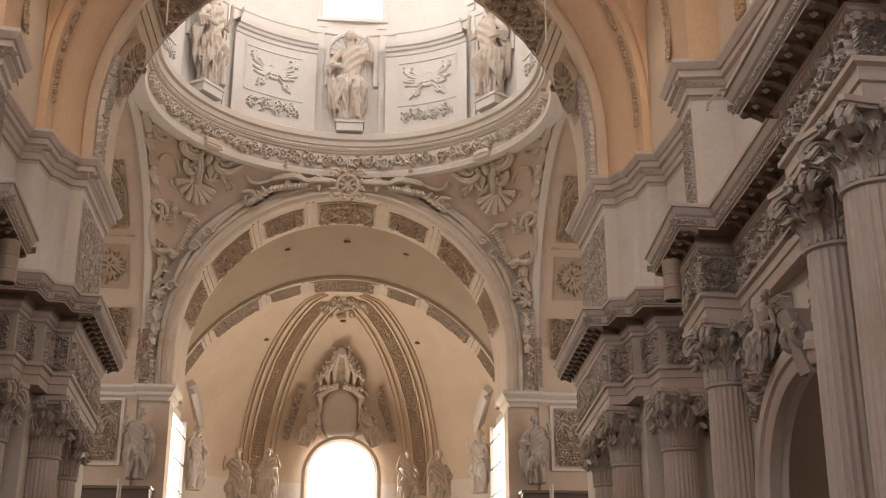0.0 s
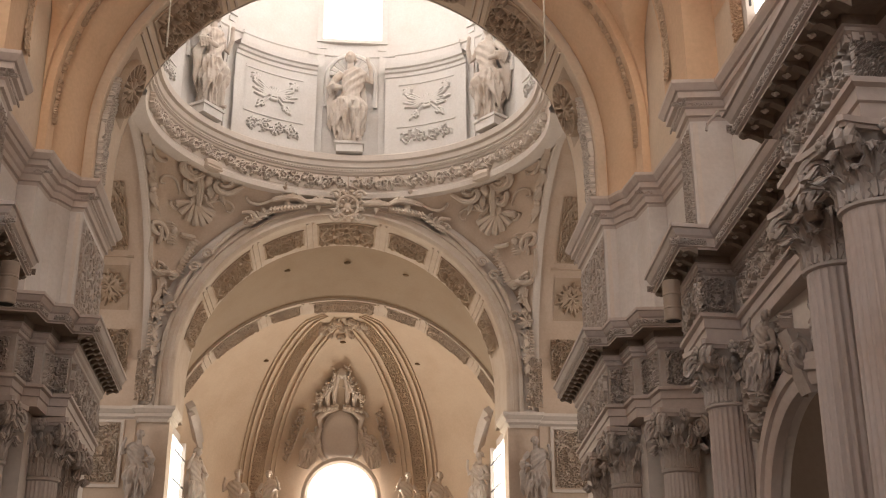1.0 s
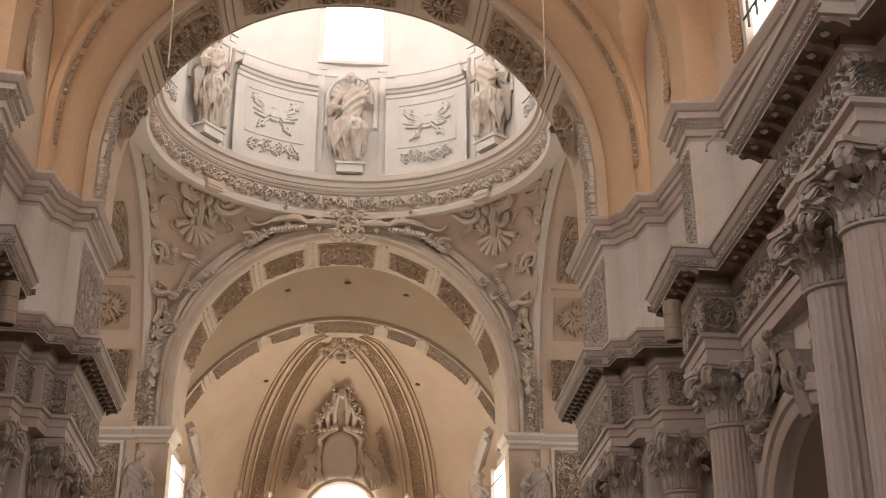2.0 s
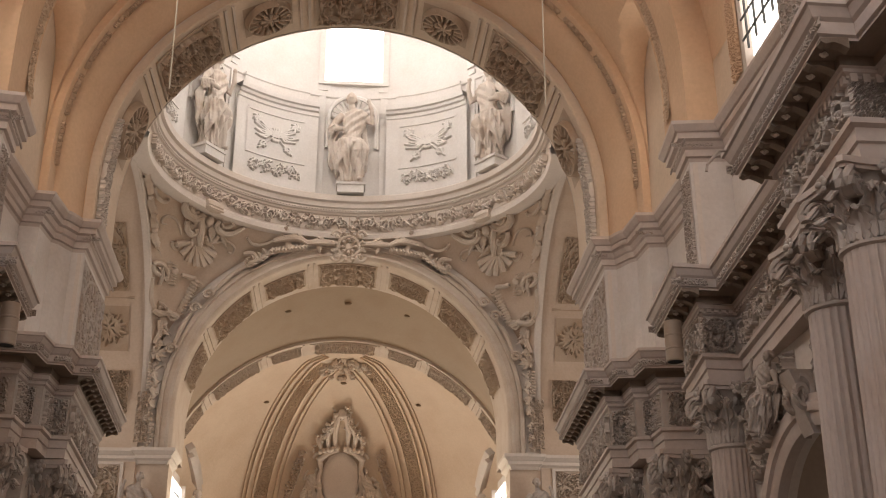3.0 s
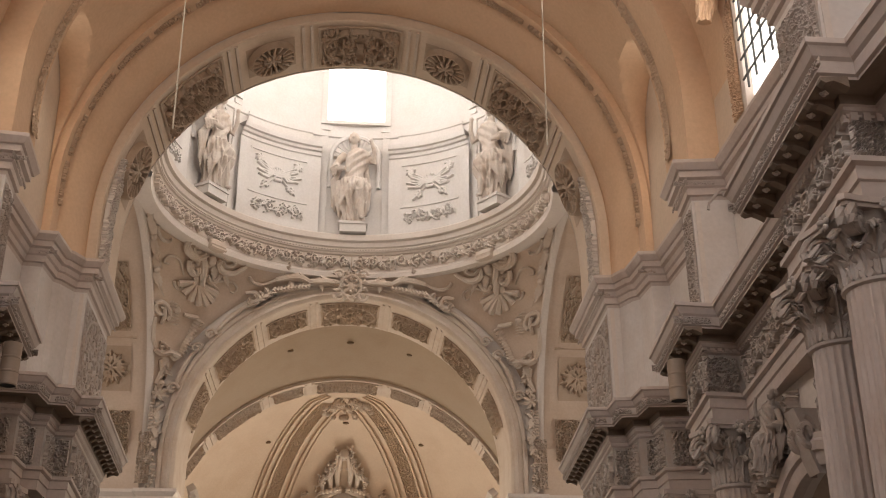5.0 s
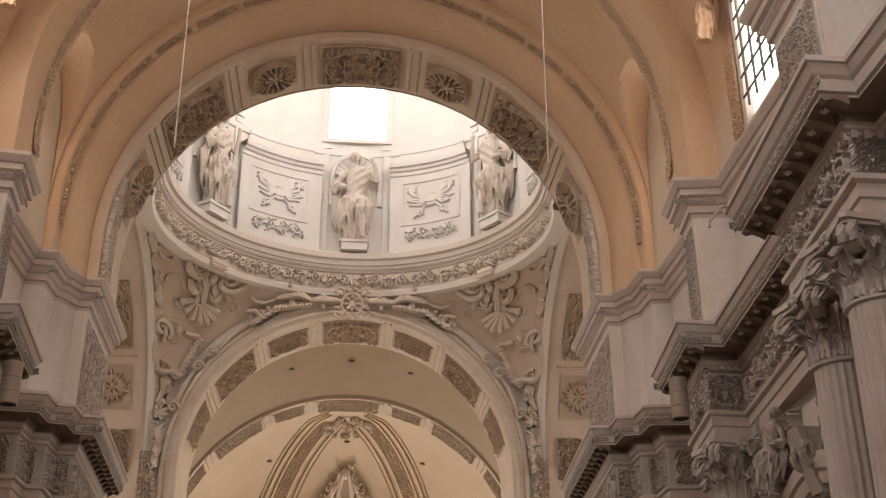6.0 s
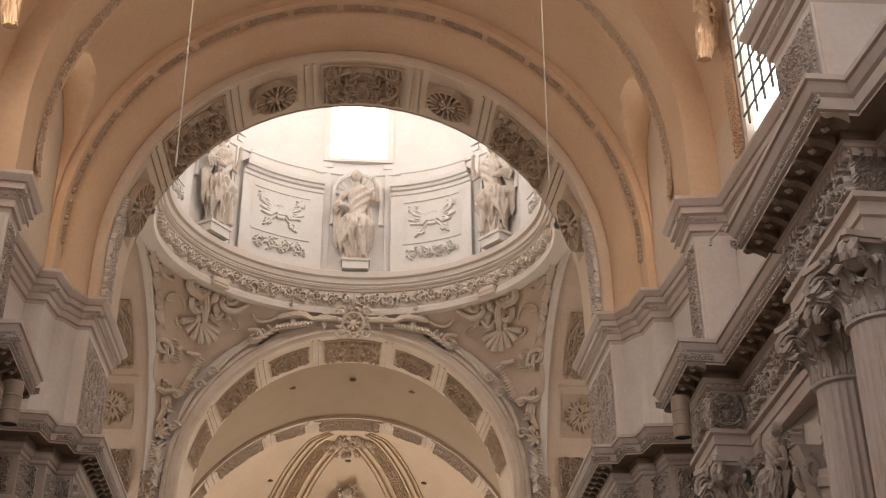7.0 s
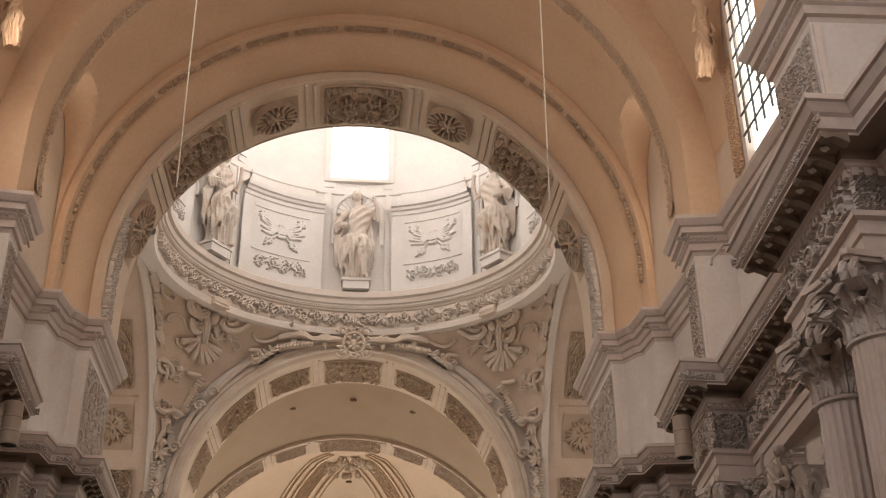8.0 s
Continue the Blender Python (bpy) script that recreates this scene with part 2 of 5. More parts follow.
CORNICE = [(0.0, 10.0), (0.0, 9.92), (0.04, 9.9), (0.1, 9.78), (0.15, 9.74), (0.15, 9.56), (0.2, 9.54), (0.2, 9.5)]
SOFFIT = [(0.2, 9.5), (0.22, 9.52), (0.58, 9.52), (0.58, 9.36)]
BED = [(0.58, 9.36), (0.63, 9.34), (0.63, 9.26), (0.69, 9.22), (0.69, 9.16), (0.75, 9.13)]
FRIEZE = [(0.75, 9.13), (0.75, 8.3)]
ARCHITRAVE = [(0.75, 8.3), (0.62, 8.28), (0.62, 8.2), (0.7, 8.17), (0.7, 7.98), (0.74, 7.96), (0.74, 7.72), (1.9, 7.72)]


def level(x, y, z):
    """The entablature's lower members rise gently towards the west end."""
    return (x, y, z + 0.038 * (21.5 - y) * min(1.0, max(0.0, 9.4 - z))) if y > 5 else (x, y, z + 0.6 * min(1.0, max(0.0, 9.4 - z)))


IPATH = [(8.75, -12), (8.75, 14.55), (7.2, 14.6), (7.29, 17.39), (8.78, 17.45), (8.85, 23.75), (7.82, 23.9), (8.02, 25.84), (8.95, 25.9), (8.9, 29.5), (8.38, 29.56), (8.3, 30.9),
         (8.2, 31.0), (8.0, 31.45), (7.46, 31.5), (7.67, 36.5), (9.6, 36.55)]
IMPOST = [(0.9, 15.0), (0.0, 14.94), (0.0, 14.85), (0.1, 14.7), (0.16, 14.68), (0.16, 14.52), (0.26, 14.48), (0.3, 14.34), (0.36, 14.3), (0.36, 14.12), (0.44, 14.1), (0.46, 14.0)]
ATTIC = [(0.46, 14.0), (0.46, 10.55), (0.38, 10.5), (0.38, 10.0)]
for side, word in ((1, "south"), (-1, "north")):
    ent = thing("entablature", "grey stucco entablature with dark bracketed cornice along the nave", "entablature")
    sweep(PATH, CORNICE, side).map(level).out("cornice", GREY, ent)
    sweep(PATH, SOFFIT, side).map(level).out("soffit", SOFFIT_SHADE, ent, "cornice soffit with the shade beneath it put into its dark colour")
    sweep(PATH, BED, side).map(level).out("bed_moulding", GREY, ent)
    sweep(PATH, [(0.0, 10.0), (1.6, 10.02)], side).out("cornice_top", GREY, ent)
    sweep(PATH, FRIEZE, side).map(level).out("frieze", GORN, ent)
    sweep(PATH, ARCHITRAVE, side).map(level).out("architrave", GREY, ent)
    att = thing("attic_storey", "grey-white panelled attic storey above the cornice", "attic")
    sweep(IPATH, IMPOST, side).out("impost_cornice", GREY, att)
    sweep(IPATH, ATTIC, side).out("pilaster_face", PALE, att)
    # nave wall with the chapel arch
    wall = Geo()
    X0, X1 = 8.25 * side, 8.5 * side
    YA, RA, ZS = 18.7, 2.25, 3.85
    outline = [(YA + RA, 0.0)] + [(YA + RA * math.cos(a), ZS + RA * math.sin(a)) for a in [math.pi * k / 24 for k in range(25)]] + [(YA - RA, 0.0)]
    top = [(YA + RA, 8.4)] + [(YA + RA * math.cos(math.pi * k / 24), 8.4) for k in range(25)] + [(YA - RA, 8.4)]
    wall.grid([[(X0, y, z) for y, z in outline], [(X0, y, z) for y, z in top]])
    wall.grid([[(X0, y, z) for y, z in outline], [(X1, y, z) for y, z in outline]])
    for y0, y1 in ((-12, YA - RA), (YA + RA, 23.0)):
        wall.add([(X0, y0, 0), (X0, y1, 0), (X0, y1, 8.4), (X0, y0, 8.4)], [(0, 1, 2, 3)])
    for y0, y1, x in ((23.0, 29.2, 9.4), (29.2, 36.5, 8.1)):
        wall.add([(x * side, y0, 0), (x * side, y1, 0), (x * side, y1, 8.4), (x * side, y0, 8.4)], [(0, 1, 2, 3)])
    wall.add([(8.25 * side, 23, 0), (9.4 * side, 23, 0), (9.4 * side, 23, 8.4), (8.25 * side, 23, 8.4)], [(0, 1, 2, 3)])
    wall.add([(8.1 * side, 29.2, 0), (9.4 * side, 29.2, 0), (9.4 * side, 29.2, 8.4), (8.1 * side, 29.2, 8.4)], [(0, 1, 2, 3)])
    tagged(wall.out("wall_" + word, WHITE), "white plastered nave wall with arched chapel opening", "wall", kind="structure")
    ch = Geo().add([(x * side, y, z) for x in (8.5, 14) for y in (15.5, 22) for z in (0, 9)], [(4, 6, 7, 5), (0, 4, 5, 1), (2, 3, 7, 6), (0, 2, 6, 4), (1, 5, 7, 3)]).out("wall_chapel_" + word, CHAPEL_SHADE)
    tagged(ch, "side chapel walls behind the arch, browned for the shade inside", "wall", kind="structure")
    # attic wall behind and transept corner
    aw = Geo()
    xa = 9.45 * side
    aw.add([(xa, -12, 8), (xa, 36.6, 8), (xa, 36.6, 17), (xa, -12, 17)], [(0, 1, 2, 3)])
    tagged(aw.out("wall_attic_" + word, WHITE), "plain white wall behind the attic pilasters", "wall", kind="structure")

# ---- nave vault ----
ZV = 16.7


def vault(name, y0, y1, r, lun=None, ny=24):
    rows = []
    ths = [radians(a) for a in np.linspace(-90, 90, 97)]
    for y in np.linspace(y0, y1, ny + 1):
        row = []
        for t in ths:
            x, z = r * math.sin(t), ZV + r * math.cos(t)
            if lun:
                ym, rl, zl = lun
                q = rl * rl - (y - ym) ** 2
                if q > 0 and abs(x) > 3:
                    z = max(z, zl + math.sqrt(q) + 0.1 * (r - abs(x)))
            row.append((x, y, z))
        rows.append(row)
    ob = Geo().grid(rows).out(name, WARM, smooth=True)
    return tagged(ob, "warm tan plastered barrel vault with lunettes", "vault", kind="structure")


vault("ceiling_nave_west", -12, 15.05, 9.05)
vault("ceiling_nave_middle", 17.3, 23.95, 9.05, (19.6, 2.7, 19.2), 48)
vault("ceiling_nave_east", 25.8, 30.4, 9.05, (28.1, 1.9, 19.0), 48)
for k, (y0, y1, r) in enumerate(((15.0, 17.3, 7.75), (23.95, 25.8, 8.25))):
    ob = thing("transverse_arch", "warm plastered transverse arch with stucco relief bands", "arch", "transverse arches")
    arch([(9.1, y0), (r, y0), (r, y1), (9.1, y1)], ZV, leg=14.9, n=64).out("arch_ring", WARM, ob, smooth=True)
for side, word in ((1, "south"), (-1, "north")):
    g = Geo().box((min(9.07 * side, 9.5 * side), -12, 14.95), (max(9.07 * side, 9.5 * side), 30.4, 25))
    tagged(g.out("wall_clerestory_" + word, APSE), "warm plastered clerestory wall under the vault", "wall", kind="structure")
# crossing arch, stepped
ca = thing("crossing_arch", "broad stepped stucco arch before the dome with relief panels", "arch")
arch([(9.1, 30.2), (8.83, 30.2), (8.8, 30.3), (8.8, 30.8)] + [(8.8 - 0.58 * math.sin(q) ** 1.5, 30.8 + 1.4 * (1 - math.cos(q))) for q in [math.pi / 2 * k / 9 for k in range(1, 10)]] + [(8.2, 32.2)], 16.65, leg=14.9, n=72).out("outer_ring", WARM, ca, smooth=True)
arch([(8.2, 32.2), (7.92, 32.2), (7.88, 32.25), (7.88, 35.15), (7.95, 35.2), (9.6, 35.2)], 16.62, leg=14.9, n=72).out("soffit_ring", APSE, ca, smooth=True)

# ---- crossing, pendentives, drum and dome ----
CY, CR, CZ = 46.7, 9.34, 15.36
SR = CR * math.sqrt(2)
KX = 10.0 / CR  # the crossing is a little wider than deep
pend = Geo()
for quad in range(2):
    rows = []
    for z in np.linspace(0, 1, 33):
        h = (CR - 0.02) * (1 - (1 - z) ** 1.3) + 0.001
        rho = math.sqrt(SR * SR - h * h)
        lim = math.acos(min(1, CR / rho))
        rows.append([(KX * rho * math.cos(a), CY + rho * math.sin(a), CZ + h) for a in [math.pi / 2 * quad + lim + (math.pi / 2 - 2 * lim) * k / 24 for k in range(25)]])
    pend.grid(rows)
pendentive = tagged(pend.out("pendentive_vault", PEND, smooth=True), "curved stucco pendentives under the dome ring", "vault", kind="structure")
ring = thing("dome_ring", "carved stucco ring cornice at the foot of the dome", "cornice")
lathe([(10.3, 24.62), (9.45, 24.5), (9.2, 24.55), (9.15, 24.8), (9.22, 24.86), (9.24, 24.96)], (0, CY), -12, 192, n=120).out("lower_fillet", WHITE, ring, smooth=True)
lathe([(9.24, 24.96), (9.24, 25.86)], (0, CY), -12, 192, n=120).out("frieze", ORN, ring, smooth=True)
lathe([(9.24, 25.86), (9.14, 25.9), (9.1, 25.98), (9.0, 26.02), (9.0, 26.2), (8.9, 26.25), (8.86, 26.5), (8.7, 26.56), (8.66, 26.85), (8.7, 26.9), (9.7, 26.95)], (0, CY), -12, 192, n=120).out("upper_cornice", WHITE, ring, smooth=True)
drum = tagged(lathe([(9.4, 26.9), (9.4, 33.2), (9.3, 33.25), (9.3, 40.5), (9.0, 40.8), (9.0, 41.2), (9.4, 41.4)], (0, CY), n=96).out("wall_drum", DRUMW, smooth=True), "pale white plastered drum wall under the dome", "wall", kind="structure")
dome = tagged(lathe([(9.3 * math.cos(a), 41.3 + 9.3 * math.sin(a)) for a in [math.pi / 2 * k / 16 for k in range(17)]], (0, CY), n=64).out("ceiling_dome", WHITE, smooth=True), "white dome shell over the crossing", "dome", kind="structure")

g = lathe([(9.38, 26.98), (16.0, 26.98)], (0, CY), n=64)
g.add([(-9.6, 35.25, 14.9), (-7.95, 35.25, 14.9), (-7.95, 35.25, 16.6), (-9.6, 35.25, 27), (9.6, 35.25, 14.9), (7.95, 35.25, 14.9), (7.95, 35.25, 16.6), (9.6, 35.25, 27)], [(0, 1, 2, 3), (4, 5, 6, 7)])
g.grid([[(7.9 * math.cos(a), 35.25, 16.6 + 7.9 * math.sin(a)) for a in [math.pi * k / 32 for k in range(33)]], [(9.6 * math.cos(a) * 1.1, 35.25, 27.0) for a in [math.pi * k / 32 for k in range(33)]]])
tagged(g.out("wall_crossing", WHITE), "plain wall above the crossing arch", "wall", kind="structure")
# transepts
for side, word in ((1, "south"), (-1, "north")):
    g = Geo()
    rows = []
    for x in (10.1, 11.2, 13.5, 20):
        rr = 9.18
        rows.append([(side * x, CY + (CR if x < 10.2 else rr) * math.cos(a), CZ + (CR if x < 10.2 else rr) * math.sin(a)) for a in [math.pi * k / 40 for k in range(41)]])
    g.grid(rows)
    tagged(g.out("ceiling_transept_" + word, PEND, smooth=True), "barrel vault of the transept with its shade in the colour", "vault", kind="structure")
    g = Geo()
    for y0, y1 in ((36.5, CY - 9.18), (CY + 9.18, 56.04)):
        g.box((min(side * 10.1, side * 20), y0, 0), (max(side * 10.1, side * 20), y1, CZ + 0.02))
    tagged(g.out("wall_transept_" + word, PEND), "pier and side walls of the transept with their shade in the colour", "wall", kind="structure")
    g = Geo().box((min(side * 20, side * 20.4), 36, 0), (max(side * 20, side * 20.4), 57.5, 26))
    tagged(g.out("wall_transept_end_" + word, WHITE), "plain end wall of the transept", "wall", kind="structure")

# ---- choir ----
FZ = 14.95
fa = thing("choir_arch", "moulded stucco choir arch with relief panels on its soffit", "arch")
arch([(9.36, 56.04), (9.3, 55.85), (9.1, 55.8), (9.05, 55.9), (8.8, 55.9), (8.75, 55.75), (8.6, 55.7), (8.5, 55.8), (8.45, 56.0)], FZ, leg=12.9, n=72).out("archivolt", ORN, fa, smooth=True)
arch([(8.45, 56.0), (8.45, 60.3), (8.75, 60.4)], FZ, leg=12.9, n=72).out("soffit_ring", ORN, fa, smooth=True)
sp = arch([(8.5, 56.1), (13.0, 56.1)], FZ, leg=12.5, n=64).out("wall_choir_spandrel", WHITE)
tagged(sp, "plain stucco wall round the choir arch", "wall", kind="structure")
g = Geo()
rows = []
for u in np.linspace(0, 1, 9):
    r, zc, y = 8.75 + (11.1 - 8.75) * u, FZ - 0.05 + (11.0 - FZ) * u, 60.4 + 5.6 * u
    rows.append([(r * math.cos(a), y, zc + r * math.sin(a)) for a in [math.pi * k / 64 for k in range(65)]])
g.grid(rows)
tagged(g.out("ceiling_choir", TAN, smooth=True), "plain barrel vault over the choir, tan darkened to stand for dim light", "vault", kind="structure")
ap = thing("apse_arch", "stucco arch with relief panels before the apse", "arch")
arch([(11.6, 66), (10.9, 66), (10.9, 68.5), (11.6, 68.6)], 11.0, n=72).out("arch_ring", ORN, ap, smooth=True)
rows = []
AY, AR, AZ = 68.5, 11.1, 11.0
for b in np.linspace(0, 90, 33):
    rows.append([(AR * math.cos(radians(b)) * math.cos(a), AY + AR * math.cos(radians(b)) * math.sin(a), AZ + 11.05 * math.sin(radians(b))) for a in [math.pi * k / 64 for k in range(65)]])
tagged(Geo().grid(rows).out("ceiling_apse", APSE, smooth=True), "pale ribbed half dome of the apse", "vault", kind="structure")
aw = Geo().grid([[(AR * math.cos(a), AY + AR * math.sin(a), z) for a in [math.pi * k / 64 for k in range(65)]] for z in (0, AZ)])
tagged(aw.out("wall_apse", WHITE, smooth=True), "curved pale wall of the apse", "wall", kind="structure")
for side, word in ((1, "south"), (-1, "north")):
    g = Geo()
    g.add([(side * 8.5, 56.04, 0), (side * 13, 56.04, 0), (side * 13, 56.04, 12.95), (side * 8.5, 56.04, 12.95)], [(0, 1, 2, 3)])
    g.add([(side * 8.5, 56.04, 0), (side * 8.6, 58, 0), (side * 8.6, 58, 15), (side * 8.5, 56.04, 15)], [(0, 1, 2, 3)])
    g.add([(side * 8.6, 58, 0), (side * 9.4, 58.2, 0), (side * 11.2, 68.5, 0), (side * 11.2, 68.5, 13), (side * 9.4, 58.2, 15.2), (side * 8.6, 58, 15.2)], [(0, 1, 4, 5), (1, 2, 3, 4)])
    tagged(g.out("wall_choir_" + word, PEND), "pale stucco pier and side wall of the choir", "wall", kind="structure")
    pc = thing("pier_cornice", "moulded white stucco cornice on the choir pier", "cornice")
    sweep([(13.0, 55.55), (10.3, 55.55), (10.25, 55.3), (8.15, 55.3), (8.2, 58.2)],
          [(0, 12.95), (0, 12.8), (0.12, 12.65), (0.18, 12.6), (0.18, 12.45), (0.32, 12.35), (0.4, 12.2)], side).out("moulding", WHITE, pc)

DRUM = (90, 35, 145, -20, 200, 270)
# ---- windows: bright sky behind the panes, and the light that they let in ----
def glow(name, strength, colour):
    m = bpy.data.materials.new(name)
    m.use_nodes = True
    p = m.node_tree.nodes["Principled BSDF"]
    p.inputs["Base Color"].default_value = (0.8, 0.8, 0.8, 1)
    p.inputs["Emission Color"].default_value, p.inputs["Emission Strength"].default_value = (*colour, 1), strength
    return m


PANE = glow("bright_sky_pane", 2.6, (1.0, 0.95, 0.88))


def window(m, w, h, watts, round_top=False, colour=(1.0, 0.93, 0.84), dip=0.0, turn=0.0):
    """A pane of sky at the pose m (its -z looks inwards) with its light just before it."""
    g = Geo()
    hw, hh = w / 2, h / 2
    pts = [(-hw, -hh), (hw, -hh)]
    if round_top:
        pts += [(hw * math.cos(a), hh - hw + hw * math.sin(a)) for a in [math.pi * k / 20 for k in range(21)]]
    else:
        pts += [(hw, hh), (-hw, hh)]
    g.add([(x, y, 0.06) for x, y in pts], [tuple(range(len(pts)))])
    ob = g.out("window_pane", PANE)
    ob.matrix_basis = m
    tagged(ob, "window pane glowing with bright white daylight", "window", kind="structure")
    window_light("window_light", m @ pose(0, 0, -0.05 - abs(turn) * 0.035, -dip, turn), w * (0.94 if not turn else 0.7), h * 0.94 if not round_top else h * 0.8, watts, colour)


for a in [radians(q) for q in DRUM]:
    c = Vector((9.08 * math.cos(a), CY + 9.08 * math.sin(a), 36.8))
    window(look(c, (0, CY, 36.8)), 3.3, 5.2, 470, colour=(1.0, 0.96, 0.93))
window(look((0.22, 78.3, 10.1), (0.22, 60, 10.1)), 4.6, 7.4, 1900, True, (1.0, 0.86, 0.68))
for s in (-1, 1):
    window(look((s * 8.75, 61.6, 9.0), (0, 61.6, 9.0)), 4.0, 6.6, 420, False, (1.0, 0.82, 0.57), dip=-8, turn=s * 38)
    window(look((s * 9.0, 19.9, 18.3), (0, 19.9, 18.3)), 2.9, 6.0, 700 if s < 0 else 380, False, (1.0, 0.88, 0.75), dip=42)
    window(look((s * 9.0, 27.0, 18.9), (0, 27.0, 18.9)), 1.9, 3.6, 230, False, (1.0, 0.88, 0.74), dip=46)
    # transept end windows: unseen, assumed, to light the crossing from both sides
    window(look((s * 19.8, CY, 12), (0, CY, 12)), 6, 10, 350)
    window(look((s * 8.9, 4, 18), (0, 4, 18)), 5, 5, 1650 if s < 0 else 560, False, (0.97, 0.97, 1.0), dip=40)
# west window: unseen behind the camera, assumed, to light the faces turned west
window(look((0, -11.8, 14), (0, 10, 12)), 7, 10, 1000, False, (0.98, 0.97, 0.98))
for s in (-1, 1):
    window(look((s * 13.9, 18.7, 4.5), (0, 18.7, 4.5)), 1.4, 2.4, 10, False, (1.0, 0.8, 0.6))
DUSTY = stucco("dusty_statue_stucco", (0.54, 0.47, 0.41), bump=0.2, scale=2, dirt=0.6)
STAT = stucco("statue_stucco", (0.64, 0.555, 0.485), bump=0.2, scale=2, dirt=0.35)

# ---- columns ----
def leaf_geo(h, w, curl):
    """An acanthus leaf with deep lobes and a midrib that bends outwards and rolls over at its tip."""
    rows = []
    for i in range(28):
        u = i / 27
        lobe = 0.72 + 0.4 * abs(math.sin(u * 3.1416 * 4.5))
        half = w * (0.75 + 0.5 * math.sin(u * 2.8)) * (1 - 0.7 * max(0, u - 0.75) / 0.25) * lobe
        out_ = 0.03 + curl * max(0, u - 0.3) ** 2 * 1.7
        z = h * (u if u < 0.82 else 0.82 - 1.1 * (u - 0.82))
        rows.append([(out_ + 0.06 * (1 - abs(v) ** 1.3) + 0.016 * math.cos(v * 12), half * v, z - 0.04 * abs(v) * lobe) for v in np.linspace(-1, 1, 11)])
    g = Geo().grid(rows)
    g.grid([[(x - 0.04, y * 0.9, z - 0.012) for x, y, z in r] for r in rows])
    return g


def volute_geo(r, t):
    """A corner scroll of the capital: a raised spiral on a disc, with its stem."""
    g = Geo()
    pts, rad = [], []
    for k in range(34):
        u = k / 33
        a = -0.6 + 2.4 * 2 * math.pi * u
        rr = r * (1 - 0.86 * u)
        pts.append((rr * math.cos(a), 0, rr * math.sin(a)))
        rad.append(t * (1 - 0.5 * u))
    for y in (-0.07, 0.07):
        g.tube([(p[0], y, p[2]) for p in pts], rad, 6)
        g.ball((0, y, 0), t * 1.1, 8, 5)
    g.grid([[(q * r * 0.92 * math.cos(a), y, q * r * 0.92 * math.sin(a)) for a in [2 * math.pi * k / 20 for k in range(20)]] for q, y in ((0.02, -0.06), (1, -0.06), (1, 0.06), (0.02, 0.06))], close_v=True)
    g.tube([(-0.4, 0, -0.45), (-0.25, 0, -0.1), (-0.12, 0, 0.12), (r * 0.6, 0, r * 0.85)], [0.02, 0.04, 0.055, 0.05], 6)
    return g


LEAF_LOW = leaf_geo(0.62, 0.14, 0.4).out("leaf_master", GORN, smooth=True).data
LEAF_HIGH = leaf_geo(1.0, 0.13, 0.42).out("leaf_master", GORN, smooth=True).data
VOLUTE = volute_geo(0.25, 0.06).out("volute_master", GORN, smooth=True).data
_fl = Geo().ball((0.05, 0, 0), 0.06, 8, 6)
for k in range(6):
    _fl.ball((0.02, 0.1 * math.cos(1.047 * k), 0.1 * math.sin(1.047 * k)), 0.06, 7, 5, (0.6, 1, 1))
FLEURON = _fl.out("flower_master", GORN, smooth=True).data
for ob in [o for o in scene.objects if o.name.startswith(("leaf_master", "volute_master", "flower_master"))]:
    bpy.data.objects.remove(ob)
BELL = lathe([(0.42, 0.0), (0.47, 0.03), (0.47, 0.08), (0.41, 0.11), (0.38, 0.3), (0.38, 0.7), (0.44, 1.0), (0.56, 1.13), (0.4, 1.14)], n=28).out("bell_master", GORN, smooth=True)
_ab = Geo()
for z0, z1, k in ((1.13, 1.2, 0.98), (1.2, 1.3, 1.05)):
    ring_pts = []
    for q in range(4):
        for v in np.linspace(-0.9, 0.9, 7):
            d = 0.66 * k * (0.86 + 0.16 * v * v)
            a = q * math.pi / 2
            ring_pts.append((d * math.cos(a) - 0.66 * k * v * math.sin(a), d * math.sin(a) + 0.66 * k * v * math.cos(a)))
    _ab.grid([[(x, y, z) for x, y in ring_pts] for z in (z0, z1)], close_v=True)
    n_ = len(ring_pts)
    for z in (z0, z1):
        _ab.add([(x, y, z) for x, y in ring_pts], [tuple(range(n_))])
ABACUS = _ab.out("abacus_master", GREY)
EGG = Geo().ball((0, 0, 0), 0.07, 8, 6, (0.8, 0.85, 1.2)).out("egg_master", GORN, smooth=True)


def shaft_geo(r, z0, z1):
    rows = []
    for i in range(13):
        u = i / 12
        rr = r * (1.13 - 0.13 * u ** 1.6)
        ring_ = []
        for k in range(24):
            for q, d in ((0.0, 0.0), (0.18, 0.0), (0.38, 0.075), (0.59, 0.1), (0.8, 0.075)):
                a = 2 * math.pi * (k + q) / 24
                fade = 1.0 if i not in (0, 12) else 0.0
                ring_.append((rr * (1 - d * fade) * math.cos(a), rr * (1 - d * fade) * math.sin(a), z0 + (z1 - z0) * u))
        rows.append(ring_)
    g = Geo().grid(rows, close_v=True)
    return g


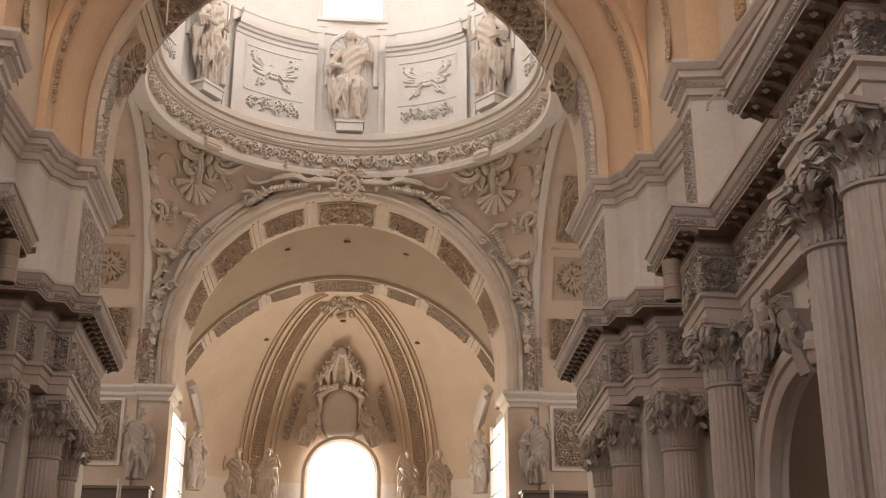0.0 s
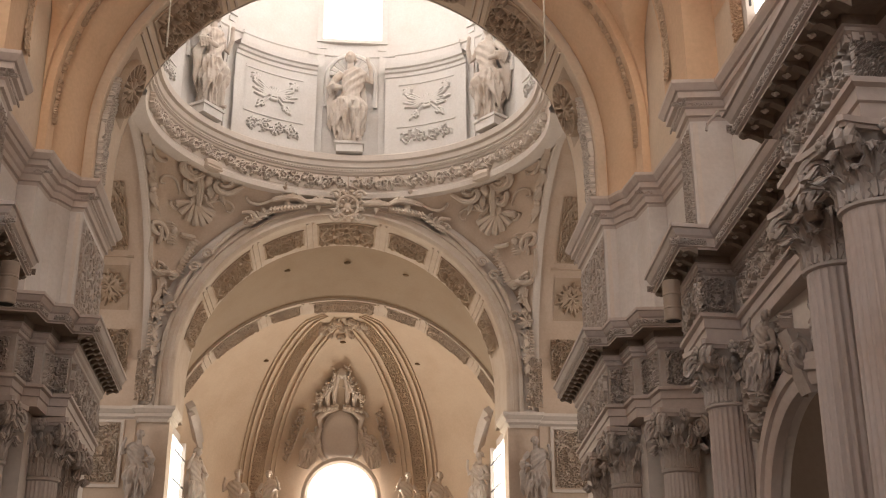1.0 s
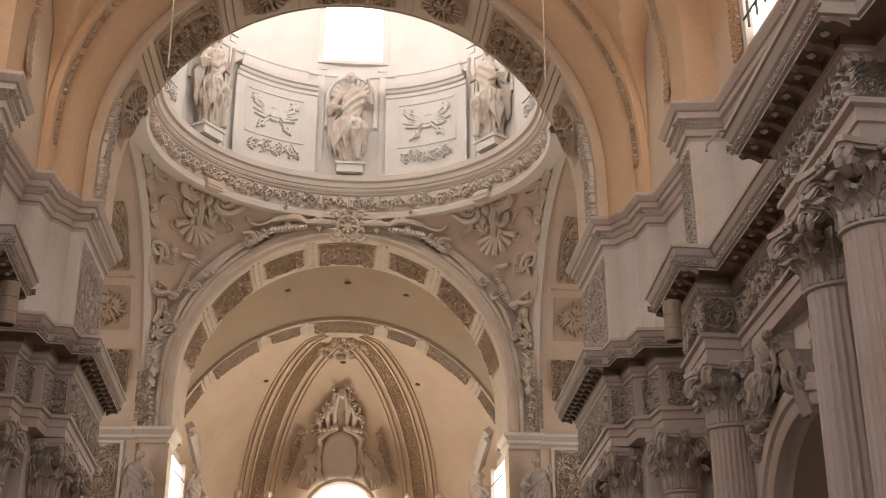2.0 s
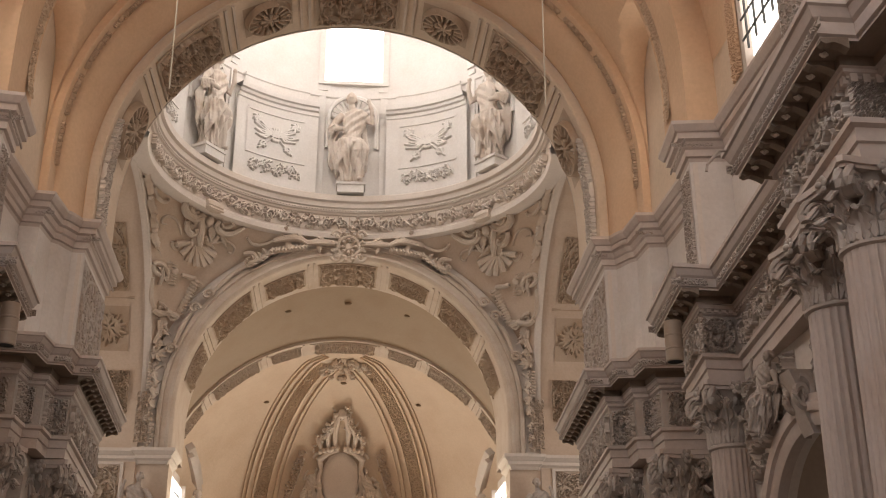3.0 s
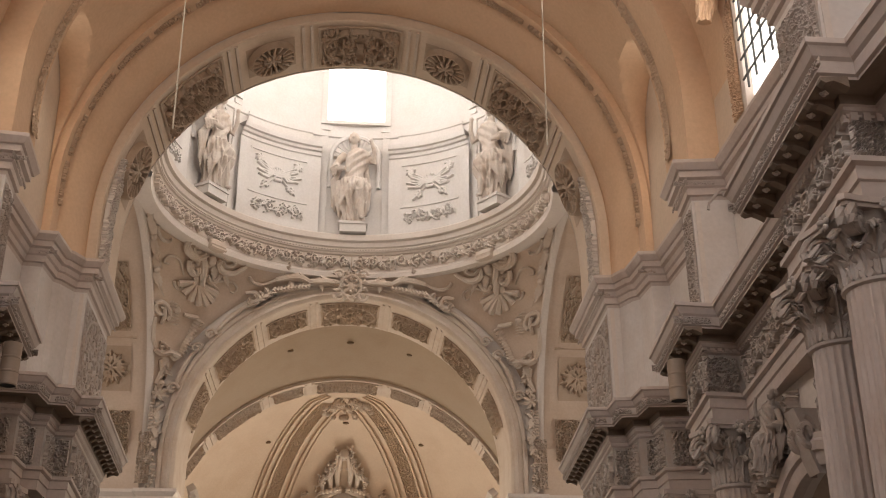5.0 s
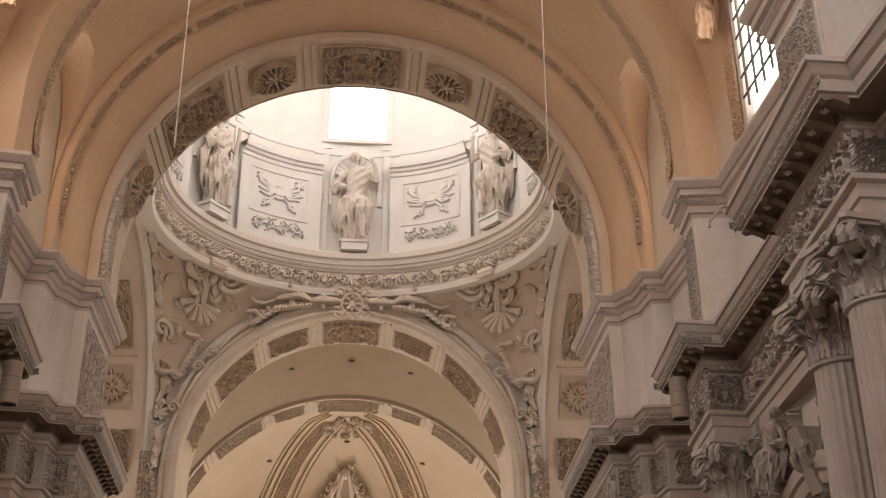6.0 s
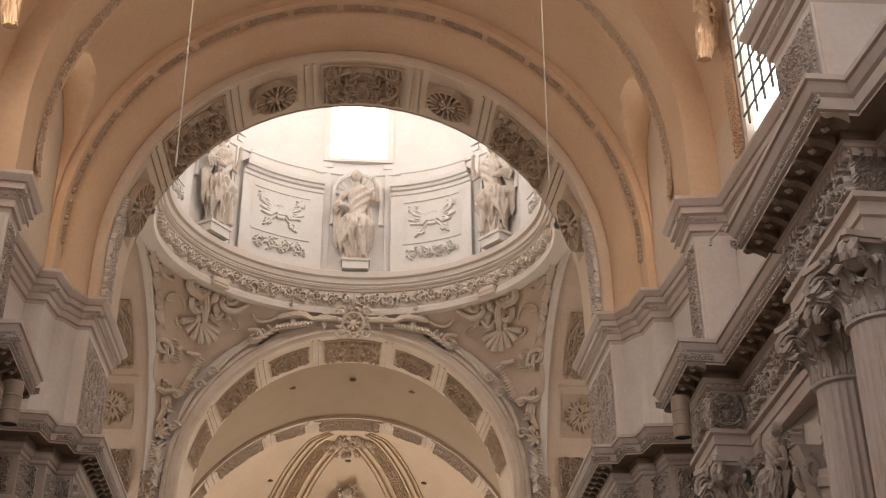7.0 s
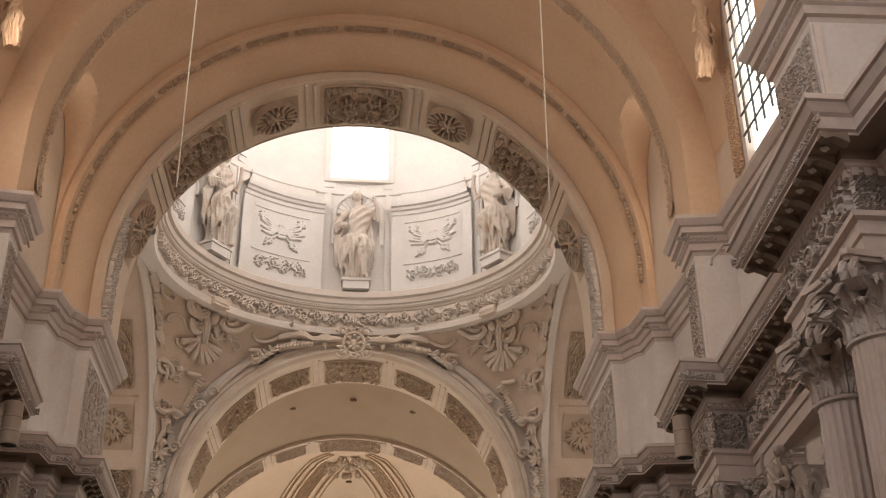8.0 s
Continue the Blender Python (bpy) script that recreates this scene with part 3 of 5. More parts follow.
def column(x, y, zb, zt, r=0.43, turn=0.0):
    ob = thing("column", "fluted grey stucco column with leafy capital on the nave pier", "column", "nave columns", at=(x, y, 0))
    lathe([(r * 1.5, 0), (r * 1.5, 0.35), (r * 1.42, 0.37), (r * 1.45, 0.5), (r * 1.3, 0.6), (r * 1.16, 0.72), (r * 1.13, 0.8)], n=28).out("base", GREY, ob, smooth=True)
    shaft_geo(r, 0.8, zb).out("shaft", COLM, ob, smooth=True)
    s = (zt - zb) / 1.3
    k = r / 0.42
    cap = new("capital", BELL.data)
    cap.parent, cap.matrix_basis = ob, Matrix.LocRotScale((0, 0, zb), Euler((0, 0, radians(turn))), (k, k, s))
    tagged(cap, "leafy corinthian capital")
    for i in range(8):
        share("leaf", bpy_mesh(LEAF_LOW), pose(0, 0, 0.1, 0, 0, 45 * i) @ Matrix.Translation((0.38, 0, 0)), cap)
        share("leaf", bpy_mesh(LEAF_HIGH), pose(0, 0, 0.12, 0, 0, 45 * i + 22.5) @ Matrix.Translation((0.38, 0, 0)), cap)
    for i in range(4):
        share("volute", bpy_mesh(VOLUTE), pose(0, 0, 0.96, 0, 0, 45 + 90 * i) @ Matrix.Translation((0.64, 0, 0)), cap)
        share("flower", bpy_mesh(FLEURON), pose(0, 0, 1.16, 0, 0, 90 * i) @ Matrix.Translation((0.6, 0, 0)), cap)
    for i in range(16):
        share("egg", EGG, pose(0, 0, 0.93, 0, 0, 22.5 * i) @ Matrix.Translation((0.46, 0, 0)), cap)
    share("abacus", ABACUS, Matrix.Identity(4), cap)
    return ob


class bpy_mesh:
    def __init__(self, data):
        self.data = data


COLM = stucco("column_stucco", (0.50, 0.42, 0.375), dirt=0.45)
for side in (1, -1):
    for x, y, zb, zt in ((6.7, 12.78, 6.95, 8.02), (7.02, 14.75, 6.8, 7.95), (7.95, 22.25, 6.33, 7.68), (7.84, 30.25, 5.75, 7.36), (8.62, 28.0, 5.85, 7.44), (8.1, 33.6, 5.6, 7.22), (7.3, 11.0, 6.95, 8.05)):
        column(side * x, y, zb, zt)
for ob in (BELL, ABACUS, EGG):
    bpy.data.objects.remove(ob)


# ---- entablature ornament ----
def seg_offset(a, b, d):
    v = Vector((b[0] - a[0], b[1] - a[1]))
    n = Vector((v.y, -v.x)).normalized()
    return Vector((a[0], a[1])) + n * d, Vector((b[0], b[1])) + n * d


ents = [o for o in scene.objects if o.name.startswith("entablature")]
attics = [o for o in scene.objects if o.name.startswith("attic_storey")]
MOD = Geo()
MOD.grid([[(x, y, z) for x, z in ((0.0, 0.0), (0.36, 0.0), (0.36, -0.05), (0.3, -0.09), (0.2, -0.06), (0.1, -0.1), (0.0, -0.16))] for y in (-0.08, 0.08)])
MOD.add([(x, y, z) for y in (-0.08, 0.08) for x, z in ((0.0, 0.0), (0.36, 0.0), (0.36, -0.05), (0.3, -0.09), (0.2, -0.06), (0.1, -0.1), (0.0, -0.16))], [tuple(range(7)), tuple(range(7, 14))])
MODM = MOD.out("modillion_master", SOFFIT_SHADE)
ROS = Geo()
for k in range(4):
    a = math.pi / 4 + math.pi / 2 * k
    ROS.ball((0.035 * math.cos(a), 0.035 * math.sin(a), -0.02), 0.032, 6, 4, (1, 1, 0.7))
ROS.ball((0, 0, -0.04), 0.03, 6, 4)
ROSM = ROS.out("rosette_master", WHITE, smooth=True)
for ent, att, side in zip(ents, attics, (1, -1)):
    dent = Geo()
    for k in range(1, len(PATH) - 2):
        a, b = seg_offset(PATH[k], PATH[k + 1], 0.75)
        if PATH[k][1] < 11:
            a = a + (b - a) * 0.8
        dirv = b - a
        # shorten or lengthen at inner and outer corners so that neighbours meet
        va, vb = Vector(PATH[k]) - Vector(PATH[k - 1]), Vector(PATH[k + 1]) - Vector(PATH[k])
        vc = Vector(PATH[k + 2]) - Vector(PATH[k + 1])
        t = dirv.normalized()
        ca_ = va.x * vb.y - va.y * vb.x
        cb_ = vb.x * vc.y - vb.y * vc.x
        a = a + t * (0.75 if ca_ < 0 else -0.75)
        b = b - t * (0.75 if cb_ < 0 else -0.75)
        L = (b - a).length if (b - a).dot(t) > 0 else 0
        n = Vector((t.y, -t.x))
        if L > 0.35:
            def at(u, v, d, a=a, t=t, n=n, L=L):
                p = a + t * (u + L / 2) - n * (d + 0.01)
                return level(side * p.x, p.y, 8.715 + v)
            relief("frieze_relief", at, L - 0.04, 0.76, "frieze" if L > 1.6 else "foliage", 11 * k, GORN, ent, 0.075, 0.018 if PATH[k][1] > 11 and PATH[k][1] < 25 else 0.03)
            cnt = int(L / 0.16)
            for i in range(cnt):
                p = a + t * ((i + 0.5) * L / cnt)
                q = p - n * 0.1
                w_ = 0.05
                c = [p + t * w_, p - t * w_, q - t * w_, q + t * w_]
                dent.add([(side * v.x, v.y, z) for z in (9.18, 9.3) for v in c], [(0, 1, 2, 3), (4, 5, 6, 7), (0, 1, 5, 4), (1, 2, 6, 5), (2, 3, 7, 6), (3, 0, 4, 7)])
        # brackets and rosettes under the cornice
        o0, o1 = Vector(PATH[k]), Vector(PATH[k + 1])
        LL = (o1 - o0).length
        if LL > 1.2 and PATH[k][1] > 10:
            cnt = max(2, int(LL / 0.56))
            for i in range(cnt):
                p = o0 + t * ((i + 0.5) * LL / cnt) + n * 0.56
                ang = math.degrees(math.atan2(-n.y, -n.x * side))
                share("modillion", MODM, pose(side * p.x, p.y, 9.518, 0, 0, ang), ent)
                if i < cnt - 1:
                    p = o0 + t * ((i + 1.0) * LL / cnt) + n * 0.36
                    share("rosette", ROSM, pose(side * p.x, p.y, 9.505, 0, 0, ang + 45), ent)
    tagged(dent.out("dentil_band", GREY, ent), kind="stuff")
    # attic relief panels and frames
    for k, z0, z1 in ((2, 10.75, 13.85), (6, 10.75, 13.85), (14, 10.75, 13.85)):
        a, b = seg_offset(IPATH[k], IPATH[k + 1], 0.46)
        t = (b - a).normalized()
        n = Vector((t.y, -t.x))
        m0, m1 = a + t * 0.5, b - t * 0.46
        L = (m1 - m0).length
        if L > 0.3:
            def at(u, v, d, m0=m0, t=t, n=n, L=L, z0=z0, z1=z1):
                p = m0 + t * (u + L / 2) - n * (d + 0.012)
                return (side * p.x, p.y, (z0 + z1) / 2 + v)
            relief("relief_panel", at, L - 0.05, z1 - z0, "fine" if k == 2 else "foliage", 5 * k + 1, GORN, att, 0.045, 0.02)
        # plain frame on the face towards the west
        a, b = seg_offset(IPATH[k - 1], IPATH[k], 0.46)
        t2 = (b - a).normalized()
        n2 = Vector((t2.y, -t2.x))
        fr = Geo()
        c0 = b - t2 * 0.56 - n2 * 0.03
        for u0, u1, za, zb in ((-0.05, 0.07, 10.6, 13.95),):
            p, q = c0 - t2 * u0, c0 - t2 * u1
            fr.add([(side * w.x, w.y, z) for z in (za, zb) for w in (p, q, q + n2 * 0.05, p + n2 * 0.05)], [(0, 1, 2, 3), (4, 5, 6, 7), (0, 1, 5, 4), (1, 2, 6, 5), (2, 3, 7, 6), (3, 0, 4, 7)])
        fr.out("frame_moulding", WHITE, att)
    # carved band under the cornice's upper edge
    for k in range(2, len(PATH) - 2):
        a, b = seg_offset(PATH[k], PATH[k + 1], 0.15)
        t = (b - a).normalized()
        n = Vector((t.y, -t.x))
        L = (b - a).length
        if L > 0.3:
            def at(u, v, d, a=a, t=t, n=n, L=L):
                p = a + t * (u + L / 2) - n * d
                return (side * p.x, p.y, 9.65 + v)
            relief("cornice_ornament", at, L, 0.15, "frieze", k, GORN, ent, 0.022, 0.018)
    # impost ornament strip
    for k in (1, 2, 5, 6, 9, 13, 14):
        a, b = seg_offset(IPATH[k], IPATH[k + 1], 0.3)
        if IPATH[k][1] < 0:
            continue
        t = (b - a).normalized()
        n = Vector((t.y, -t.x))
        L = (b - a).length

        def at(u, v, d, a=a, t=t, n=n, L=L):
            p = a + t * (u + L / 2) - n * d
            return (side * p.x, p.y, 14.41 + v)
        relief("impost_ornament", at, L, 0.12, "frieze", k, GORN, att, 0.022, 0.018)
for ob in (MODM, ROSM):
    bpy.data.objects.remove(ob)


# ---- arches: panels ----
def arch_relief(parent, r, zc, yc, ang, span, depth_y, kind, seed, mat, name="relief_panel", proud=0.17, framed=True, res=0.036):
    w = r * radians(span)

    def at(u, v, d):
        a = radians(ang) - u / r
        rr = r - 0.012 - d
        return (rr * math.sin(a), yc + v, zc + rr * math.cos(a))
    relief(name, at, w, depth_y, kind, seed, mat, parent, proud, res)
    if framed:
        fr = Geo()
        t_ = 0.08
        for u0, u1, v0, v1 in ((-w / 2 - t_, w / 2 + t_, -depth_y / 2 - t_, -depth_y / 2), (-w / 2 - t_, w / 2 + t_, depth_y / 2, depth_y / 2 + t_),
                               (-w / 2 - t_, -w / 2, -depth_y / 2, depth_y / 2), (w / 2, w / 2 + t_, -depth_y / 2, depth_y / 2)):
            us = np.linspace(u0, u1, 7)
            fr.grid([[at(u, v0, 0.0), at(u, v0, 0.06), at(u, v1, 0.06), at(u, v1, 0.0)] for u in us])
        fr.out("panel_frame", mat, parent)


def soffit(parent, r, zc, y0, y1, mats, seed, layout, legs=None):
    yc, dy = (y0 + y1) / 2, (y1 - y0)
    for ang, span, kind, part_y in layout:
        for sgn in ((1,) if ang == 0 else (1, -1)):
            arch_relief(parent, r, zc, yc, sgn * ang, span, dy * part_y, kind, seed + int(ang), mats, framed=kind != "rosette")
    # plain bars between the panels
    for lo, hi in zip(layout[:-1], layout[1:]):
        mid = (lo[0] + lo[1] / 2 + hi[0] - hi[1] / 2) / 2
        for sgn in (1, -1):
            for off in (-1.1, 1.1):
                g = Geo()
                for a in (sgn * mid + off - 0.35, sgn * mid + off + 0.35):
                    g.v += [((r - q) * math.sin(radians(a)), y, zc + (r - q) * math.cos(radians(a))) for y in (y0 + 0.05, y1 - 0.05) for q in (0.0, 0.07)]
                g.f = [(0, 1, 3, 2), (4, 5, 7, 6), (1, 3, 7, 5), (0, 1, 5, 4), (2, 3, 7, 6)]
                g.out("bar", ORN, parent)


soffit(ca, 7.88, 16.62, 32.3, 35.1, SHADE_ORN, 3, [(0, 20.5, "foliage", 0.8), (23.5, 13, "rosette", 0.62), (46.5, 19, "foliage", 0.84), (71.5, 16, "rosette", 0.72)])
soffit(fa, 8.45, FZ, 56.2, 60.2, SHADE_ORN, 31, [(0, 21, "foliage", 0.78), (24, 15, "foliage", 0.55), (47, 18, "foliage", 0.75), (70, 14, "foliage", 0.6)])
soffit(ap, 10.9, 11.0, 66.1, 68.4, ORN, 57, [(0, 20, "foliage", 0.78), (19.5, 10, "foliage", 0.6), (37.5, 17, "foliage", 0.78), (57, 11, "foliage", 0.6)])
for sgn in (1, -1):
    for i, ang in enumerate(range(0, 96, 11)):
        if ang or sgn > 0:
            arch_relief(ca, 8.8, 16.65, 30.55, sgn * ang, 9.6, 0.24, "frieze", 80 + i, WORN, "ornament_strip", 0.075, False, 0.022)
    for arch_ob, yc in ((bpy.data.objects["transverse_arch.001"], 25.4),):
        for i, ang in enumerate(range(7, 92, 12)):
            arch_relief(arch_ob, 8.25, ZV, yc, sgn * ang, 11.8, 0.46, "frieze", 100 + i, WORN, "ornament_strip", 0.028, False, 0.022)
    for yc, z0, z1, wy in ((32.9, 15.1, 18.9, 0.95),):
        def at(u, v, d):
            zz = (z0 + z1) / 2 + v
            rr = 7.87 - d
            if zz > 16.62:
                rr = math.sqrt(max(0.1, rr * rr - (zz - 16.62) ** 2))
            return (sgn * rr, yc + u, zz)
        relief("jamb_relief", at, wy, z1 - z0, "foliage", 9, WHITE, ca, 0.13, 0.035)

# ---- dome ring frieze ----
for k in range(6):
    a_mid = radians(15 + 30 * k)

    def at(u, v, d):
        a = a_mid - u / 9.2
        return ((9.22 - d) * math.cos(a), CY + (9.22 - d) * math.sin(a), 25.41 + v)
    relief("frieze_relief", at, 9.2 * radians(29.6), 0.84, "frieze", 200 + k, STAT, ring, 0.16, 0.026)
beads = Geo()
for k in range(330):
    a = math.pi * (k + 0.5) / 330
    c = Vector((8.98 * math.cos(a), CY + 8.98 * math.sin(a), 26.1))
    beads.ball(c, 0.05, 5, 4)
tagged(beads.out("beading", WHITE, ring), kind="stuff")


# ---- statues ----
def statue_geo(seed, wings=False):
    """A robed figure of height 1, facing -y, as one plain shape."""
    rng = random.Random(seed)
    g = Geo()
    ph = [rng.uniform(0, 6.28) for _ in range(6)]
    s0 = rng.choice((-1, 1))
    widths = [(0, 0.105), (0.1, 0.088), (0.3, 0.108), (0.5, 0.11), (0.6, 0.092), (0.66, 0.082), (0.76, 0.1), (0.86, 0.112), (0.93, 0.105), (0.97, 0.075), (1.0, 0.035)]
    us, ws = [q[0] for q in widths], [q[1] for q in widths]
    rows, n = [], 96
    for i in range(80):
        u = i / 79
        z = 0.84 * u
        base = float(np.interp(u, us, ws))
        cx = s0 * (0.035 * math.sin(u * 4.2) - 0.02 * u)
        cy = -0.025 * math.sin(u * 3.4)
        row = []
        for k in range(n):
            a = 2 * math.pi * k / n
            front = max(0.0, -math.sin(a))
            swing = s0 * math.cos(a)
            # long skirt folds fanning out from one hip, short pulled folds over the breast
            skirt = abs(math.sin(5.5 * a + ph[2] + 5.5 * u * s0)) ** 0.7 - 0.5 + 0.6 * (abs(math.sin(9.5 * a + ph[3] - 9 * u * s0)) ** 0.8 - 0.5)
            sash = math.sin(34 * (u - 0.2 * swing) + ph[4])
            if u < 0.56:
                w = 0.85 * (1.15 - u) * min(1.0, 0.35 + 2.5 * u) * skirt + (0.12 * front * sash if u > 0.36 else 0.0)
            else:
                w = 0.14 * math.sin(52 * (u + 0.12 * swing) + ph[5]) * front + 0.1 * skirt
            knee = 0.06 * math.exp(-((u - 0.4) / 0.12) ** 2) * max(0.0, math.cos(a + 1.57 + 0.7 * s0)) ** 3
            split = 0.5 * math.exp(-((a - 4.71 + 0.25 * s0) / 0.2) ** 2) * max(0.0, 1 - u / 0.42)
            r = base * (1 + w - split) + knee
            flat = 0.72 if u > 0.55 else 0.85
            row.append((cx + r * 1.1 * math.cos(a), cy + r * flat * math.sin(a), z))
        rows.append(row)
    g.grid(rows, close_v=True)
    g.f.append(tuple(range(len(g.v) - n, len(g.v))))
    g.f.append(tuple(range(n)))
    # mantle: a bundle of folds from one hip down across the legs, and a loose end beside them
    for k in range(6):
        q = k / 5
        g.tube([(-s0 * (0.13 - 0.02 * q), -0.06, 0.47 - 0.02 * q), (-s0 * 0.02 + s0 * 0.05 * q, -0.135 - 0.01 * (k % 2), 0.42 - 0.05 * q), (s0 * (0.12 + 0.03 * q), -0.1, 0.33 - 0.16 * q), (s0 * (0.19 - 0.04 * q), -0.04, 0.2 - 0.16 * q)],
               [0.011, 0.018, 0.02, 0.01], 7)
    for k in range(3):
        g.tube([(s0 * (0.13 + 0.012 * k), -0.03 + 0.02 * k, 0.62), (s0 * (0.19 + 0.02 * k), 0.0 + 0.02 * k, 0.48), (s0 * (0.17 + 0.025 * k), 0.02, 0.3), (s0 * (0.2 + 0.015 * k), 0.03, 0.14 + 0.03 * k)], [0.018, 0.026, 0.024, 0.008], 7)
        g.tube([(-s0 * (0.1 + 0.014 * k), 0.03, 0.68), (-s0 * (0.125 + 0.016 * k), 0.05, 0.42), (-s0 * (0.11 + 0.02 * k), 0.04, 0.06 + 0.05 * k)], [0.016, 0.026, 0.012], 7)
    # head turned aside, hair, neck
    hx = s0 * 0.015
    g.tube([(0, 0.0, 0.79), (hx, -0.015, 0.9)], [0.045, 0.032], 10)
    g.ball((hx, -0.045, 0.938), 0.054, 14, 10, (0.85, 1.0, 1.28))
    g.ball((hx + s0 * 0.012, -0.098, 0.93), 0.013, 8, 6)
    for k in range(16):
        a = 2.4 * k
        q = k / 15
        g.ball((hx + 0.048 * math.cos(a) * (1 - 0.4 * q), 0.008 + 0.035 * math.sin(a) * (1 - 0.4 * q), 0.94 + 0.055 * q), 0.024, 8, 5)
    # arms: one bent to the hip with gathered cloth, one raised before the shoulder
    g.tube([(s0 * 0.105, 0, 0.765), (s0 * 0.16, -0.01, 0.7), (s0 * 0.215, -0.02, 0.615), (s0 * 0.17, -0.09, 0.57), (s0 * 0.09, -0.13, 0.555)], [0.042, 0.04, 0.034, 0.029, 0.022], 10)
    for k in range(5):
        g.tube([(s0 * (0.2 - 0.012 * k), -0.02 - 0.02 * k, 0.66 - 0.012 * k), (s0 * (0.245 - 0.015 * k), -0.02 - 0.022 * k, 0.6), (s0 * (0.22 - 0.02 * k), -0.03 - 0.02 * k, 0.5 + 0.01 * k)], [0.01, 0.018, 0.008], 6)
    lift = 0.04 * rng.random()
    g.tube([(-s0 * 0.105, 0, 0.765), (-s0 * 0.165, -0.01, 0.71), (-s0 * 0.21, -0.04, 0.66), (-s0 * 0.2, -0.09, 0.75 + lift), (-s0 * 0.17, -0.11, 0.83 + lift)], [0.042, 0.038, 0.032, 0.026, 0.02], 10)
    g.ball((-s0 * 0.165, -0.115, 0.85 + lift), 0.025, 8, 6)
    # bare foot and shin of the free leg
    g.tube([(-s0 * 0.05, -0.09, 0.3), (-s0 * 0.07, -0.1, 0.15), (-s0 * 0.08, -0.1, 0.03), (-s0 * 0.085, -0.15, 0.012)], [0.05, 0.036, 0.024, 0.018], 9)
    if wings:
        for q in (-1, 1):
            for k in range(6):
                g.tube([(q * 0.07, 0.08, 0.72), (q * (0.2 + 0.012 * k), 0.12, 0.88 - 0.035 * k), (q * (0.33 - 0.012 * k), 0.13, 0.74 - 0.07 * k), (q * (0.31 - 0.02 * k), 0.12, 0.55 - 0.06 * k)], [0.03, 0.03, 0.024, 0.008], 7, 0.5)
    return g


def statue(seed, at, h, turn, label, wings=False, mat=None, name="statue", category="statue", roll=0.0, slim=1.0):
    ob = statue_geo(seed, wings).out(name, mat or STAT, smooth=True)
    carve = ob.modifiers.new("carved", "REMESH")
    carve.mode, carve.voxel_size, carve.use_smooth_shade = "VOXEL", 0.007, True
    ob.matrix_basis = pose(*at, 0, roll, turn) @ Matrix.Diagonal((h * slim, h * slim, h, 1))
    return tagged(ob, label, category)


